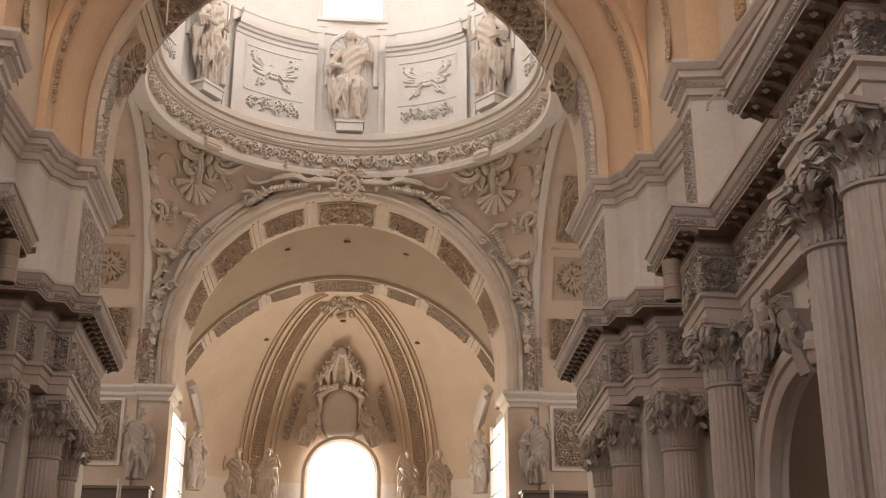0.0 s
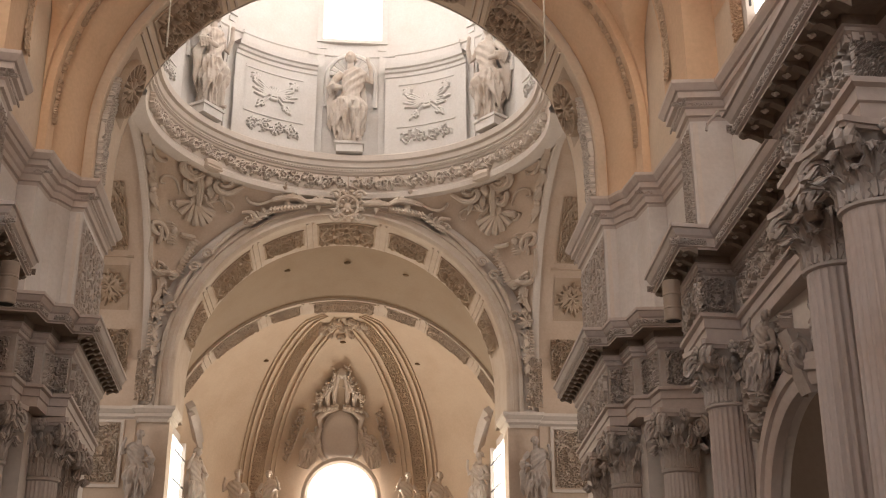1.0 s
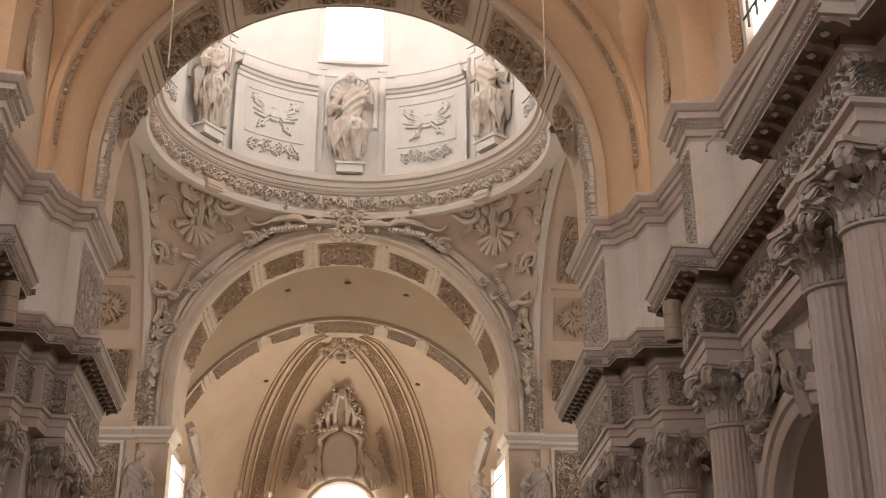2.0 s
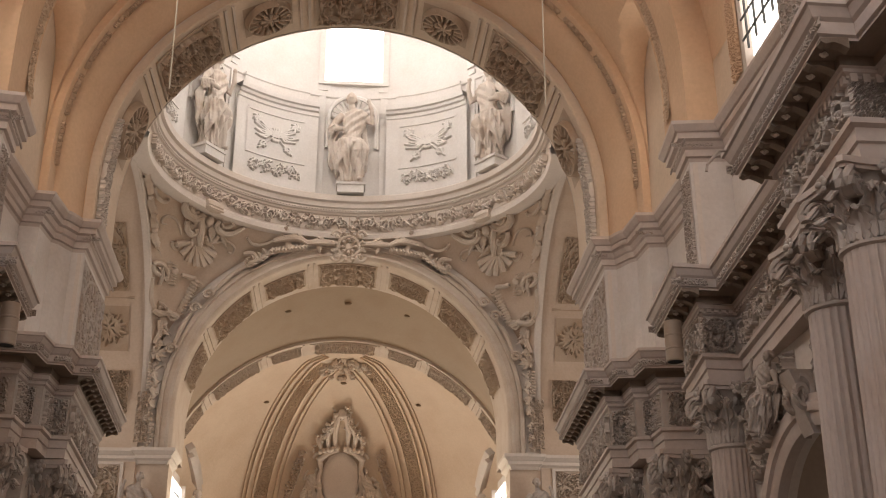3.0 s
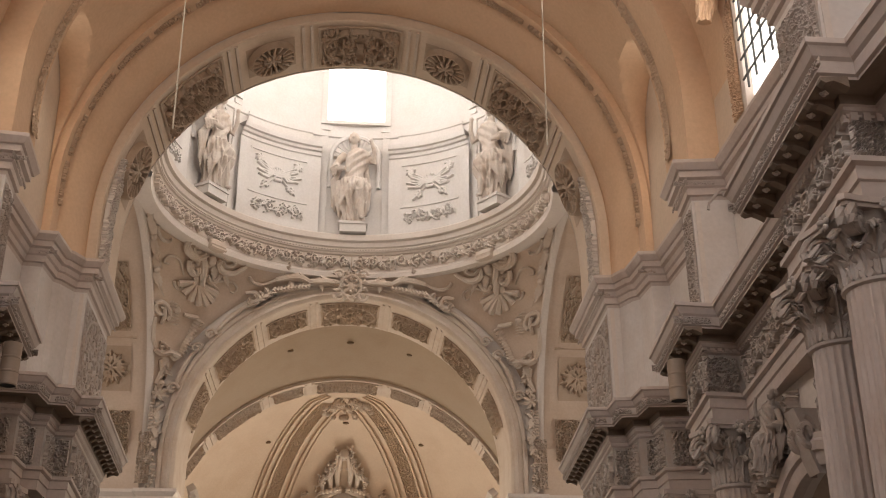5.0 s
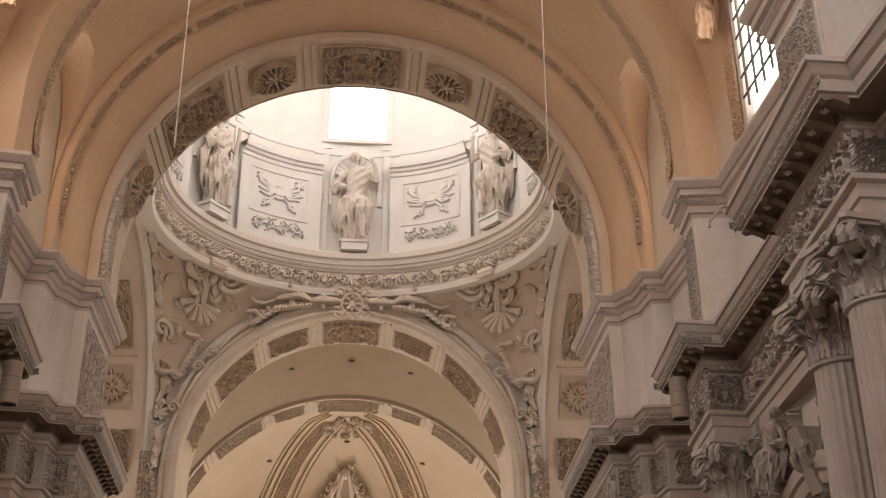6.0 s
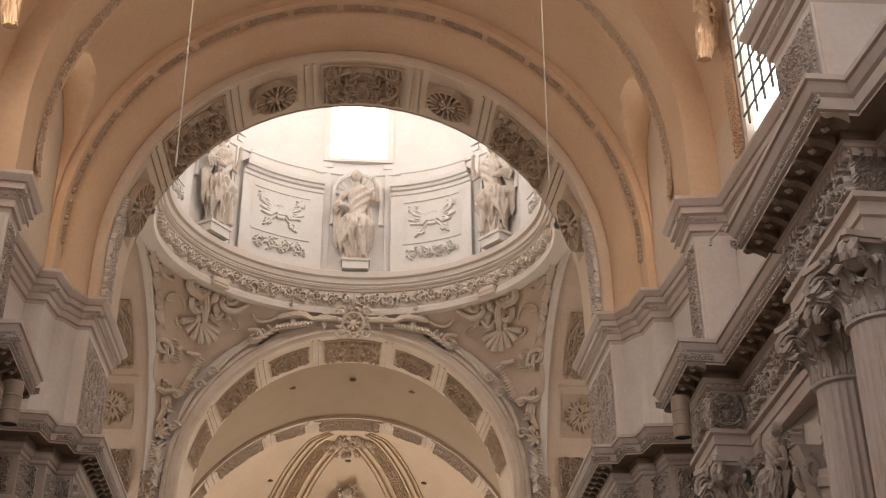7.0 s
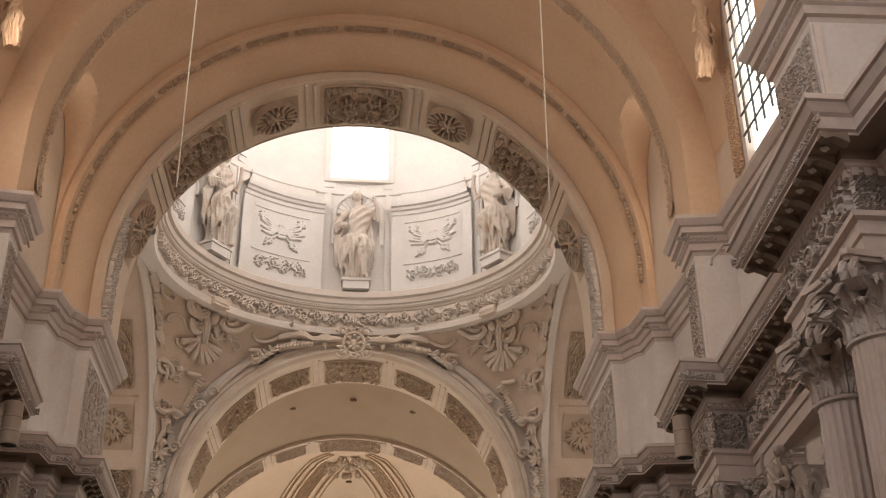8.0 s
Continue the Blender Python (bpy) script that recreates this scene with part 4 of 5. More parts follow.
# ---- drum: statues, panels and windows ----
for k, a in enumerate(DRUM):
    ra = radians(a)
    c = (math.cos(ra), math.sin(ra))
    if k < 5:
        pl = thing("plinth", "low white stucco plinth under a drum statue", "plinth", "drum plinths")
        g = Geo().box((-0.72, -0.5, 0), (0.72, 0.55, 0.45)).box((-0.8, -0.58, 0.45), (0.8, 0.55, 0.6))
        o = g.out("block", DRUMW, pl)
        pl.matrix_basis = pose(8.95 * c[0], CY + 8.95 * c[1], 27.0, 0, 0, a - 90)
        statue(40 + k, (8.85 * c[0], CY + 8.85 * c[1], 27.6), 5.6, a - 90 + (8 if k else 0), "dusty pale stucco robed statue standing on the drum plinth", mat=DUSTY, slim=0.95)
        sur = thing("statue_niche", "white stucco niche frame with shell head behind a statue", "niche", "drum niches")
        sur.matrix_basis = pose(9.38 * c[0], CY + 9.38 * c[1], 27.0, 0, 0, a - 90)
        for q in (-1, 1):
            Geo().box((q * 1.75 - 0.2, -0.22, 0), (q * 1.75 + 0.2, 0.1, 6.6)).box((q * 1.75 - 0.3, -0.3, 6.6), (q * 1.75 + 0.3, 0.1, 6.85)).out("pilaster", DRUMW, sur)
        hd = arch([(1.25, -0.05), (1.25, -0.25), (1.4, -0.28), (1.5, -0.2), (1.5, 0.0)], 4.9, n=24, leg=3.0)
        hd.out("arch_moulding", DRUMW, sur)
        for j in range(11):
            b = math.pi * (j + 0.5) / 11
            Geo().tube([(0.1 * math.cos(b), -0.05, 4.9 + 0.1 * math.sin(b)), (1.2 * math.cos(b), -0.1, 4.9 + 1.2 * math.sin(b))], [0.06, 0.2], 7).out("shell_rib", DRUMW, sur, smooth=True)
        wf = thing("window_frame", "white plastered surround of a bright drum window", "window", kind="structure")
        wf.matrix_basis = pose(9.28 * c[0], CY + 9.28 * c[1], 34.2, 0, 0, a - 90)
        for q in (-1, 1):
            Geo().box((q * 1.84 - 0.16, -0.26, -0.1), (q * 1.84 + 0.16, 0.1, 5.5)).out("jamb", DRUMW, wf)
        Geo().box((-2.0, -0.27, -0.2), (2.0, 0.1, 0.0)).out("sill", DRUMW, wf)
    # wall panel between two statues
    am = (117.5, 62.5, 172.5, 7.5, 0, 0)[k]
    if k < 4:
        pn = thing("drum_panel", "white stucco wall panel with relief ornament and cornice in the drum", "wall panel", "drum panels")
        h_ = 20.5
        lathe([(9.42, 27), (9.1, 27), (9.1, 31.7), (9.02, 31.75), (9.02, 31.95), (8.9, 32.0), (8.86, 32.15), (8.74, 32.2), (8.7, 32.45), (9.42, 32.5)], (0, CY), am - h_ * 0.75, am + h_ * 0.75, 20).out("panel_wall", DRUMW, pn)
        lathe([(9.3, 32.5), (9.25, 33.2), (9.18, 33.25), (9.18, 33.4), (9.35, 33.4)], (0, CY), am - h_ * 0.6, am + h_ * 0.6, 20).out("upper_moulding", DRUMW, pn)
        for zc_, hh, ww, kind in ((30.0, 2.1, 2.9, "trophy"), (28.0, 0.85, 3.1, "frieze")):
            def at(u, v, d):
                b = radians(am) - u / 9.08
                return ((9.085 - d) * math.cos(b), CY + (9.085 - d) * math.sin(b), zc_ + v)
            relief("relief_ornament", at, ww, hh, kind, 300 + k, DRUMW, pn, 0.1, 0.03)
        fr = Geo()
        for u0, u1, v0, v1 in ((-1.75, 1.75, 31.2, 31.3), (-1.75, -1.65, 28.7, 31.2), (1.65, 1.75, 28.7, 31.2), (-1.75, 1.75, 28.6, 28.7)):
            fr.grid([[((9.1 - q) * math.cos(radians(am) - u / 9.1), CY + (9.1 - q) * math.sin(radians(am) - u / 9.1), v) for v, q in ((v0, 0), (v0, 0.06), (v1, 0.06), (v1, 0))] for u in np.linspace(u0, u1, 7)])
        fr.out("panel_frame", DRUMW, pn)


# ---- stucco on the pendentives ----
def on_pend(x, z, d=0.0):
    """A place on the far pendentives at that x and z, d proud of the surface."""
    h = z - CZ
    y2 = SR * SR - (x / KX) ** 2 - h * h
    p = Vector((x, math.sqrt(max(0.01, y2)), h))
    p = p * ((SR - d) / SR)
    return Vector((p.x, min(CY + p.y, 55.72 - d), CZ + p.z))


def stroke(g, pts, rad, s):
    """A rounded stucco scroll through points (x, z) on the pendentive, swelling in its middle and curled at its end."""
    n = 6 * (len(pts) - 1)
    fine = []
    for i in range(n + 1):
        u = i / n * (len(pts) - 1)
        k = min(int(u), len(pts) - 2)
        f = u - k
        p0, p1, p2, p3 = (pts[max(0, min(len(pts) - 1, k + j))] for j in (-1, 0, 1, 2))
        fine.append([0.5 * (2 * p1[c] + (p2[c] - p0[c]) * f + (2 * p0[c] - 5 * p1[c] + 4 * p2[c] - p3[c]) * f * f + (3 * p1[c] - p0[c] - 3 * p2[c] + p3[c]) * f ** 3) for c in (0, 1)])
    rr = [rad * (0.55 + 0.45 * math.sin(math.pi * (0.1 + 0.8 * i / n))) for i in range(n + 1)]
    Geo().tube([on_pend(s * x, z, rad * 0.9) for x, z in fine], rr, 8).out("scroll", ORN, g, smooth=True)
    if rad > 0.08:  # a raised fillet along its back
        Geo().tube([on_pend(s * x, z, rad * 1.75) for x, z in fine], [0.3 * q for q in rr], 5).out("fillet", ORN, g, smooth=True)


def acanthus(g, x, z, a, size, s, proud=0.08):
    """A lobed leaf from (x, z) towards the angle a, its tip rolled forward."""
    size, proud = size * 1.25, proud * 1.5
    rows = []
    for i in range(11):
        u = i / 10
        half = size * 0.3 * math.sin(math.pi * min(1, 0.12 + 0.9 * u)) * (1.15 if i % 2 else 0.75)
        row = []
        for v in (-1, -0.5, 0, 0.5, 1):
            px, pz = u * size, v * half
            row.append(on_pend(s * (x + px * math.cos(a) - pz * math.sin(a)), z + px * math.sin(a) + pz * math.cos(a), proud * (0.4 + 1.8 * u * u) * (1 - 0.45 * abs(v)) + 0.02))
        rows.append(row)
    leaf = Geo().grid(rows)
    leaf.grid([[on_pend(p.x, p.z, 0.0) for p in r] for r in (rows[0], rows[-1])])
    leaf.out("leaf", ORN, g, smooth=True)


def swirl(g, cx, cz, r, turns, a0, hand, rad, s=1):
    pts, rr = [], []
    for k in range(28):
        u = k / 27
        a = a0 + hand * turns * 6.283 * u
        q = r * (1 - 0.85 * u)
        pts.append(on_pend(s * (cx + q * math.cos(a)), cz + q * math.sin(a), rad * 0.6))
        rr.append(rad * (1 - 0.35 * u))
    Geo().tube(pts, rr, 7).out("scroll", ORN, g, smooth=True)


def fan(g, cx, cz, r, a0, a1, n, rad, s=1):
    for k in range(n):
        a = a0 + (a1 - a0) * k / (n - 1)
        Geo().tube([on_pend(s * (cx + q * r * math.cos(a)), cz + q * r * math.sin(a), rad * 0.7) for q in (0.15, 0.6, 1.0)], [rad * 0.5, rad, rad * 1.15], 6).out("shell_rib", ORN, g, smooth=True)


rng = random.Random(5)
for s in (-1, 1):
    orn = thing("pendentive_ornament", "pale stucco scrolls, shells and leaves on a pendentive", "stucco ornament", "pendentive ornaments")
    stroke(orn, [(8.22, 24.82), (8.38, 24.53), (8.27, 24.34), (7.89, 24.31), (7.51, 24.56)], 0.21, s)  # left arm of the upper cartouche
    stroke(orn, [(8.03, 24.72), (8.13, 24.53), (7.97, 24.45), (7.7, 24.57)], 0.14, s)
    stroke(orn, [(7.44, 25.01), (7.11, 25.0), (6.72, 25.0)], 0.336, s)  # bracket on the ring
    stroke(orn, [(6.79, 24.52), (6.92, 24.28), (6.69, 24.11), (6.25, 24.14), (5.83, 24.36), (5.54, 24.55)], 0.168, s)  # right arm
    stroke(orn, [(6.68, 24.48), (6.6, 24.35), (6.34, 24.38), (6.1, 24.54), (6.15, 24.67), (6.29, 24.59)], 0.112, s)
    stroke(orn, [(8.28, 24.11), (8.32, 23.81), (8.14, 23.65), (7.91, 23.79), (7.91, 23.97)], 0.168, s)
    stroke(orn, [(7.49, 23.75), (7.36, 23.58), (7.09, 23.65), (6.84, 23.94)], 0.154, s)
    stroke(orn, [(7.63, 24.46), (7.64, 24.12), (7.7, 23.75), (7.77, 23.3)], 0.196, s)
    stroke(orn, [(9.17, 23.62), (9.37, 23.6), (9.27, 23.8), (8.99, 23.95), (8.71, 23.92), (8.58, 23.63), (8.57, 23.46)], 0.07, s)  # thin tendrils
    stroke(orn, [(7.18, 23.52), (6.72, 23.71), (6.26, 23.77), (6.03, 23.59), (6.17, 23.36), (6.36, 23.36)], 0.07, s)
    stroke(orn, [(9.49, 24.6), (9.49, 24.4), (9.33, 24.3), (9.09, 24.37), (9.0, 24.49)], 0.098, s)
    stroke(orn, [(5.39, 24.19), (5.22, 23.97), (4.83, 23.95), (4.44, 24.03)], 0.098, s)
    stroke(orn, [(9.9, 21.34), (9.96, 20.84), (9.97, 20.34), (9.87, 20.02)], 0.126, s)  # lower cartouche
    stroke(orn, [(9.5, 21.9), (9.49, 21.55), (9.64, 21.11)], 0.126, s)
    stroke(orn, [(8.62, 21.86), (8.27, 21.85), (7.96, 21.9)], 0.14, s)
    stroke(orn, [(9.92, 19.93), (9.63, 19.83), (9.21, 19.99), (8.72, 19.79)], 0.168, s)
    stroke(orn, [(9.63, 19.55), (9.58, 18.95), (9.82, 18.34)], 0.14, s)
    stroke(orn, [(5.41, 24.13), (5.03, 23.92), (4.44, 24.03), (4.05, 24.24)], 0.098, s)  # long leafy branch over the arch
    stroke(orn, [(4.05, 24.26), (3.36, 24.44), (2.76, 24.46), (2.25, 24.22)], 0.19, s)
    stroke(orn, [(2.25, 24.22), (1.45, 24.27), (0.74, 24.25)], 0.182, s)
    stroke(orn, [(5.6, 23.45), (5.1, 23.47), (4.88, 23.1), (5.26, 22.9)], 0.14, s)
    # mask, shell and curls of the upper cartouche
    Geo().ball(on_pend(s * 7.28, 24.4, 0.2), 0.27, 14, 9, (0.9, 0.8, 1.1)).out("boss", ORN, orn, smooth=True)
    fan(orn, 7.95, 23.4, 0.95, math.pi * 1.1, math.pi * 1.88, 7, 0.17, s)
    swirl(orn, 8.8, 22.98, 0.2, 1.2, 0.5, -1, 0.09, s)
    swirl(orn, 7.3, 22.98, 0.2, 1.2, 2.6, 1, 0.09, s)
    for x, z, a, q in ((7.6, 24.1, 2.5, 0.5), (7.6, 24.0, 0.6, 0.5), (7.65, 23.7, 3.6, 0.5), (7.7, 23.6, 5.7, 0.5), (8.2, 23.9, 3.3, 0.45), (7.0, 24.2, 5.2, 0.5), (6.6, 24.1, 4.6, 0.42), (8.3, 24.5, 2.6, 0.5), (6.3, 24.6, 0.3, 0.4), (7.9, 24.3, 4.2, 0.4)):
        acanthus(orn, x, z, a, q, s, 0.13)
    # knots on the rim
    for z in (24.2, 23.2):
        acanthus(orn, 9.72, z, 1.6, 0.5, s, 0.12)
        acanthus(orn, 9.72, z, 4.7, 0.55, s, 0.12)
        Geo().ball(on_pend(s * 9.72, z, 0.08), 0.17, 10, 7).out("knot", ORN, orn, smooth=True)
    # lower cartouche: volute, leaf rows on both sides, curls at its foot
    swirl(orn, 9.6, 21.75, 0.4, 1.5, 4.2, -1, 0.14, s)
    Geo().ball(on_pend(s * 8.93, 21.93, 0.12), 0.2, 12, 8).out("boss", ORN, orn, smooth=True)
    for k in range(8):
        u = k / 7
        acanthus(orn, 9.22, 22.15 - 0.85 * u, 2.9, 0.26, s, 0.1)
    for k in range(13):
        u = k / 12
        acanthus(orn, 8.05 + 0.8 * u ** 0.8, 21.8 - 1.75 * u, 3.5 + 0.4 * u, 0.3, s, 0.12)
    swirl(orn, 9.52, 20.1, 0.24, 1.3, 1.0, 1, 0.1, s)
    swirl(orn, 8.9, 19.8, 0.24, 1.3, 2.0, -1, 0.1, s)
    for x, z, a, q in ((9.5, 19.7, 4.4, 0.5), (9.3, 19.7, 5.2, 0.5), (9.1, 19.75, 1.0, 0.45), (9.6, 19.2, 3.9, 0.45), (9.4, 19.1, 5.2, 0.4), (9.7, 18.6, 4.0, 0.42), (9.45, 18.5, 5.4, 0.4)):
        acanthus(orn, x, z, a, q, s, 0.13)
    for k in range(7):
        acanthus(orn, 9.62, 17.85, 0.9 * k, 0.36, s, 0.13)
    for k in range(9):
        Geo().ball(on_pend(s * 9.84, 17.3 - 0.16 * k, 0.05), 0.085, 8, 5, (1.5, 0.7, 0.7)).out("bead", ORN, orn, smooth=True)
    for z in (16.9, 16.1, 15.5):
        acanthus(orn, 9.62, z, 4.6, 0.45, s, 0.1)
        acanthus(orn, 9.6, z, 2.2, 0.3, s, 0.1)
    # branch over the arch: knot, twisted cloth and a chain of leaves
    Geo().ball(on_pend(s * 2.97, 24.6, 0.15), 0.19, 10, 7).out("knot", ORN, orn, smooth=True)
    for k in range(11):
        u = k / 10
        x, z = 4.15 - 1.85 * u, 23.66 + 0.3 * u
        Geo().tube([on_pend(s * (x + 0.1), z - 0.17, 0.12), on_pend(s * x, z, 0.26), on_pend(s * (x - 0.1), z + 0.17, 0.12)], [0.06, 0.11, 0.06], 7).out("cloth_fold", ORN, orn, smooth=True)
    for k in range(9):
        u = k / 8
        acanthus(orn, 4.2 + 1.15 * u, 23.55 - 0.85 * u, 0.9 if k % 2 else 2.6, 0.42, s, 0.15)
    for x, z, a in ((3.9, 24.35, 2.7), (3.5, 24.5, 1.9), (2.5, 24.3, 1.0), (1.9, 24.25, 2.6), (1.3, 24.25, 0.8), (1.0, 24.25, 3.5), (3.3, 24.3, 4.4), (1.6, 24.25, 4.6)):
        acanthus(orn, x, z, a, 0.45, s, 0.14)
    # ribbon scroll that lies on the choir arch
    sc = thing("arch_scroll", "rolled stucco scroll lying on the choir arch moulding", "stucco ornament", "arch scrolls")
    g = Geo()
    for ang0, ang1, rr in ((34, 51, 9.3), (57, 72, 9.36)):
        g.tube([((rr + 0.05 * math.sin(u * 5)) * s * math.sin(radians(b)), 55.8, FZ + 0.2 + (rr + 0.05 * math.sin(u * 5)) * math.cos(radians(b))) for u, b in [(q, ang0 + (ang1 - ang0) * q) for q in np.linspace(0, 1, 14)]], [0.05 + 0.09 * math.sin(math.pi * q) for q in np.linspace(0, 1, 14)], 7)
        for b in (ang0, ang1):
            pts = [(rr * s * math.sin(radians(b)) + 0.32 * (1 - q) * math.cos(9 * q), 55.68, FZ + 0.25 + rr * math.cos(radians(b)) + 0.32 * (1 - q) * math.sin(9 * q)) for q in np.linspace(0, 0.9, 18)]
            g.tube(pts, 0.085, 6)
    g.out("ribbon", ORN, sc)
    # leafy drops on the outer edge of the choir arch
    dr = thing("leafy_drop", "pale stucco leaf drop beside the choir arch", "stucco ornament", "leaf drops")
    g = Geo()
    for i in range(26):
        z = 13.2 + i * 0.16
        a = rng.uniform(0, 6.28)
        x = s * (9.6 + 0.1 * math.cos(3 * z))
        g.tube([(x, 55.8, z), (x + 0.14 * math.cos(a), 55.68, z + 0.14 * math.sin(a)), (x + 0.26 * math.cos(a), 55.76, z + 0.26 * math.sin(a))], [0.06, 0.1, 0.03], 6)
    tagged(g.out("foliage", ORN, dr), kind="stuff")
key = thing("keystone_cartouche", "stucco shell cartouche on the crown of the choir arch", "stucco ornament")
for k in range(9):
    a = math.pi * (0.1 + 0.8 * k / 8)
    Geo().tube([(0.12 * math.cos(a), 55.6, 24.1 + 0.12 * math.sin(a)), (0.6 * math.cos(a), 55.5, 24.1 + 0.62 * math.sin(a))], [0.06, 0.12], 6).out("shell_rib", ORN, key, smooth=True)
Geo().ball((0, 55.5, 23.9), 0.24, 16, 10, (1, 0.6, 1.05)).out("boss", ORN, key, smooth=True)
for k in range(8):
    a = 0.785 * k
    Geo().tube([(0.2 * math.cos(a), 55.45, 23.9 + 0.2 * math.sin(a)), (0.36 * math.cos(a), 55.36, 23.9 + 0.38 * math.sin(a)), (0.48 * math.cos(a), 55.45, 23.9 + 0.5 * math.sin(a))], [0.05, 0.1, 0.05], 7).out("petal", ORN, key, smooth=True)
Geo().tube([(0.56 * math.cos(a), 55.45, 23.9 + 0.6 * math.sin(a)) for a in np.linspace(0, 6.2832, 33)], 0.09, 7).out("border", ORN, key, smooth=True)
for k in range(12):
    a = 0.26 + 0.5236 * k
    c_, s_ = math.cos(a), math.sin(a)
    Geo().tube([(0.6 * c_, 55.45, 23.9 + 0.64 * s_), (0.78 * c_ - 0.08 * s_, 55.36, 23.9 + 0.82 * s_ + 0.08 * c_), (0.95 * c_ + 0.05 * s_, 55.42, 23.9 + 0.95 * s_ - 0.05 * c_)], [0.07, 0.12, 0.05], 7).out("leaf", ORN, key, smooth=True)
for s in (-1, 1):
    for z, up in ((24.55, 1), (23.3, -1)):
        Geo().tube([(s * (0.62 + 0.3 * (1 - q) * math.cos(7.5 * q)), 55.4, z + up * 0.3 * (1 - q) * math.sin(7.5 * q)) for q in np.linspace(0, 0.9, 16)], 0.085, 7).out("scroll", ORN, key, smooth=True)

# rim moulding of the transept arches, and panels in the shaded transept arch
for s in (-1, 1):
    rim = thing("transept_arch", "pale moulded edge of the transept arch with relief panels toned for shade", "arch", "transept arches")
    rows = []
    for a in [math.pi * k / 60 for k in range(0, 34)]:
        rows.append([(s * x, CY + r * math.cos(a), CZ + r * math.sin(a)) for r, x in ((9.5, 9.96), (9.45, 9.86), (9.35, 9.84), (9.3, 9.9), (9.26, 9.91), (9.24, 9.98), (9.2, 10.02), (9.17, 10.2))])
    Geo().grid(rows).out("edge_moulding", WHITE, rim, smooth=True)
    for i, (xm, zm, ww, hh, kind) in enumerate(((11.85, 21.9, 1.75, 2.6, "foliage"), (11.9, 18.9, 1.9, 2.1, "flower"), (11.45, 15.8, 1.3, 2.2, "foliage"))):
        def at(u, v, d):
            z = zm + v
            yy = CY + (math.sqrt(max(1.0, 9.15 ** 2 - max(0.0, z - CZ) ** 2)) - d)
            return (s * (xm + u), yy, z)
        relief("relief_panel", at, ww, hh, kind, 400 + i, SHADE_ORN, rim, 0.14, 0.045)
    Geo().box((min(s * 10.7, s * 13), 54.4, 20.3), (max(s * 10.7, s * 13), 55.2, 20.42)).out("string_course", SHADE_ORN, rim)

# ---- apse ----
def on_apse(az, b, d=0.0):
    """az: degrees from the axis; b: degrees up."""
    r = AR - d
    return (r * math.cos(radians(b)) * math.sin(radians(az)), AY + r * math.cos(radians(b)) * math.cos(radians(az)), AZ + (11.05 - d) * math.sin(radians(b)))


for s in (-1, 1):
    rib = thing("apse_rib", "moulded stucco rib with a leaf band on the apse half dome", "rib", "apse ribs")
    for o0, o1, p in ((-7.6, -7.0, 0.08), (-6.0, -5.2, 0.14), (-3.4, -2.6, 0.12), (2.6, 3.4, 0.12), (5.2, 6.0, 0.14), (7.0, 7.6, 0.08)):
        g = Geo()
        rows = []
        for b in np.linspace(-6, 82, 40):
            w = 1 / max(0.25, math.cos(radians(b))) * 0.95
            rows.append([on_apse(s * (31 + o * w), b, q) for o, q in ((o0, 0), (o0, p), (o1, p), (o1, 0))])
        g.grid(rows).out("moulding", APSE, rib)
    for i, b in enumerate((-5, 8.6, 22.2, 35.8, 49.4, 63.0)):
        def at(u, v, d):
            bb = b + 7 + math.degrees(v / 11)
            return on_apse(s * 31 + math.degrees(u / 11) / max(0.25, math.cos(radians(bb))), bb, d + 0.02)
        relief("leaf_band", at, 0.9, 2.6, "foliage", 500 + i, APSE, rib, 0.1, 0.04)
boss = thing("apse_boss", "small stucco plaque with leaves where the apse ribs meet", "stucco ornament")
g = Geo()
for k in range(40):
    a = rng.uniform(0, 6.28)
    q = rng.random() ** 0.6
    g.ball(on_apse(q * 34 * math.cos(a), 75 + q * 6 * math.sin(a), 0.1), 0.22, 6, 5)
tagged(g.out("foliage", ORN, boss), kind="stuff")
cart = thing("apse_cartouche", "large stucco coat-of-arms cartouche with crown above the apse window", "stucco ornament")


def in_apse(x, z, d=0.0):
    """A place on the half dome (or the wall below it) at that x and z, d proud of it."""
    h = max(0.0, z - AZ) / 11.05
    return Vector((x, AY + AR * math.sqrt(max(0.05, 1 - h * h - (x / AR) ** 2)) - d * 1.3, z - 0.5 * d))


def apse_tube(name, pts, radii, parent, mat):
    return Geo().tube([in_apse(x, z, max(radii) * 0.9) for x, z in pts], radii, 8).out(name, mat, parent, smooth=True)


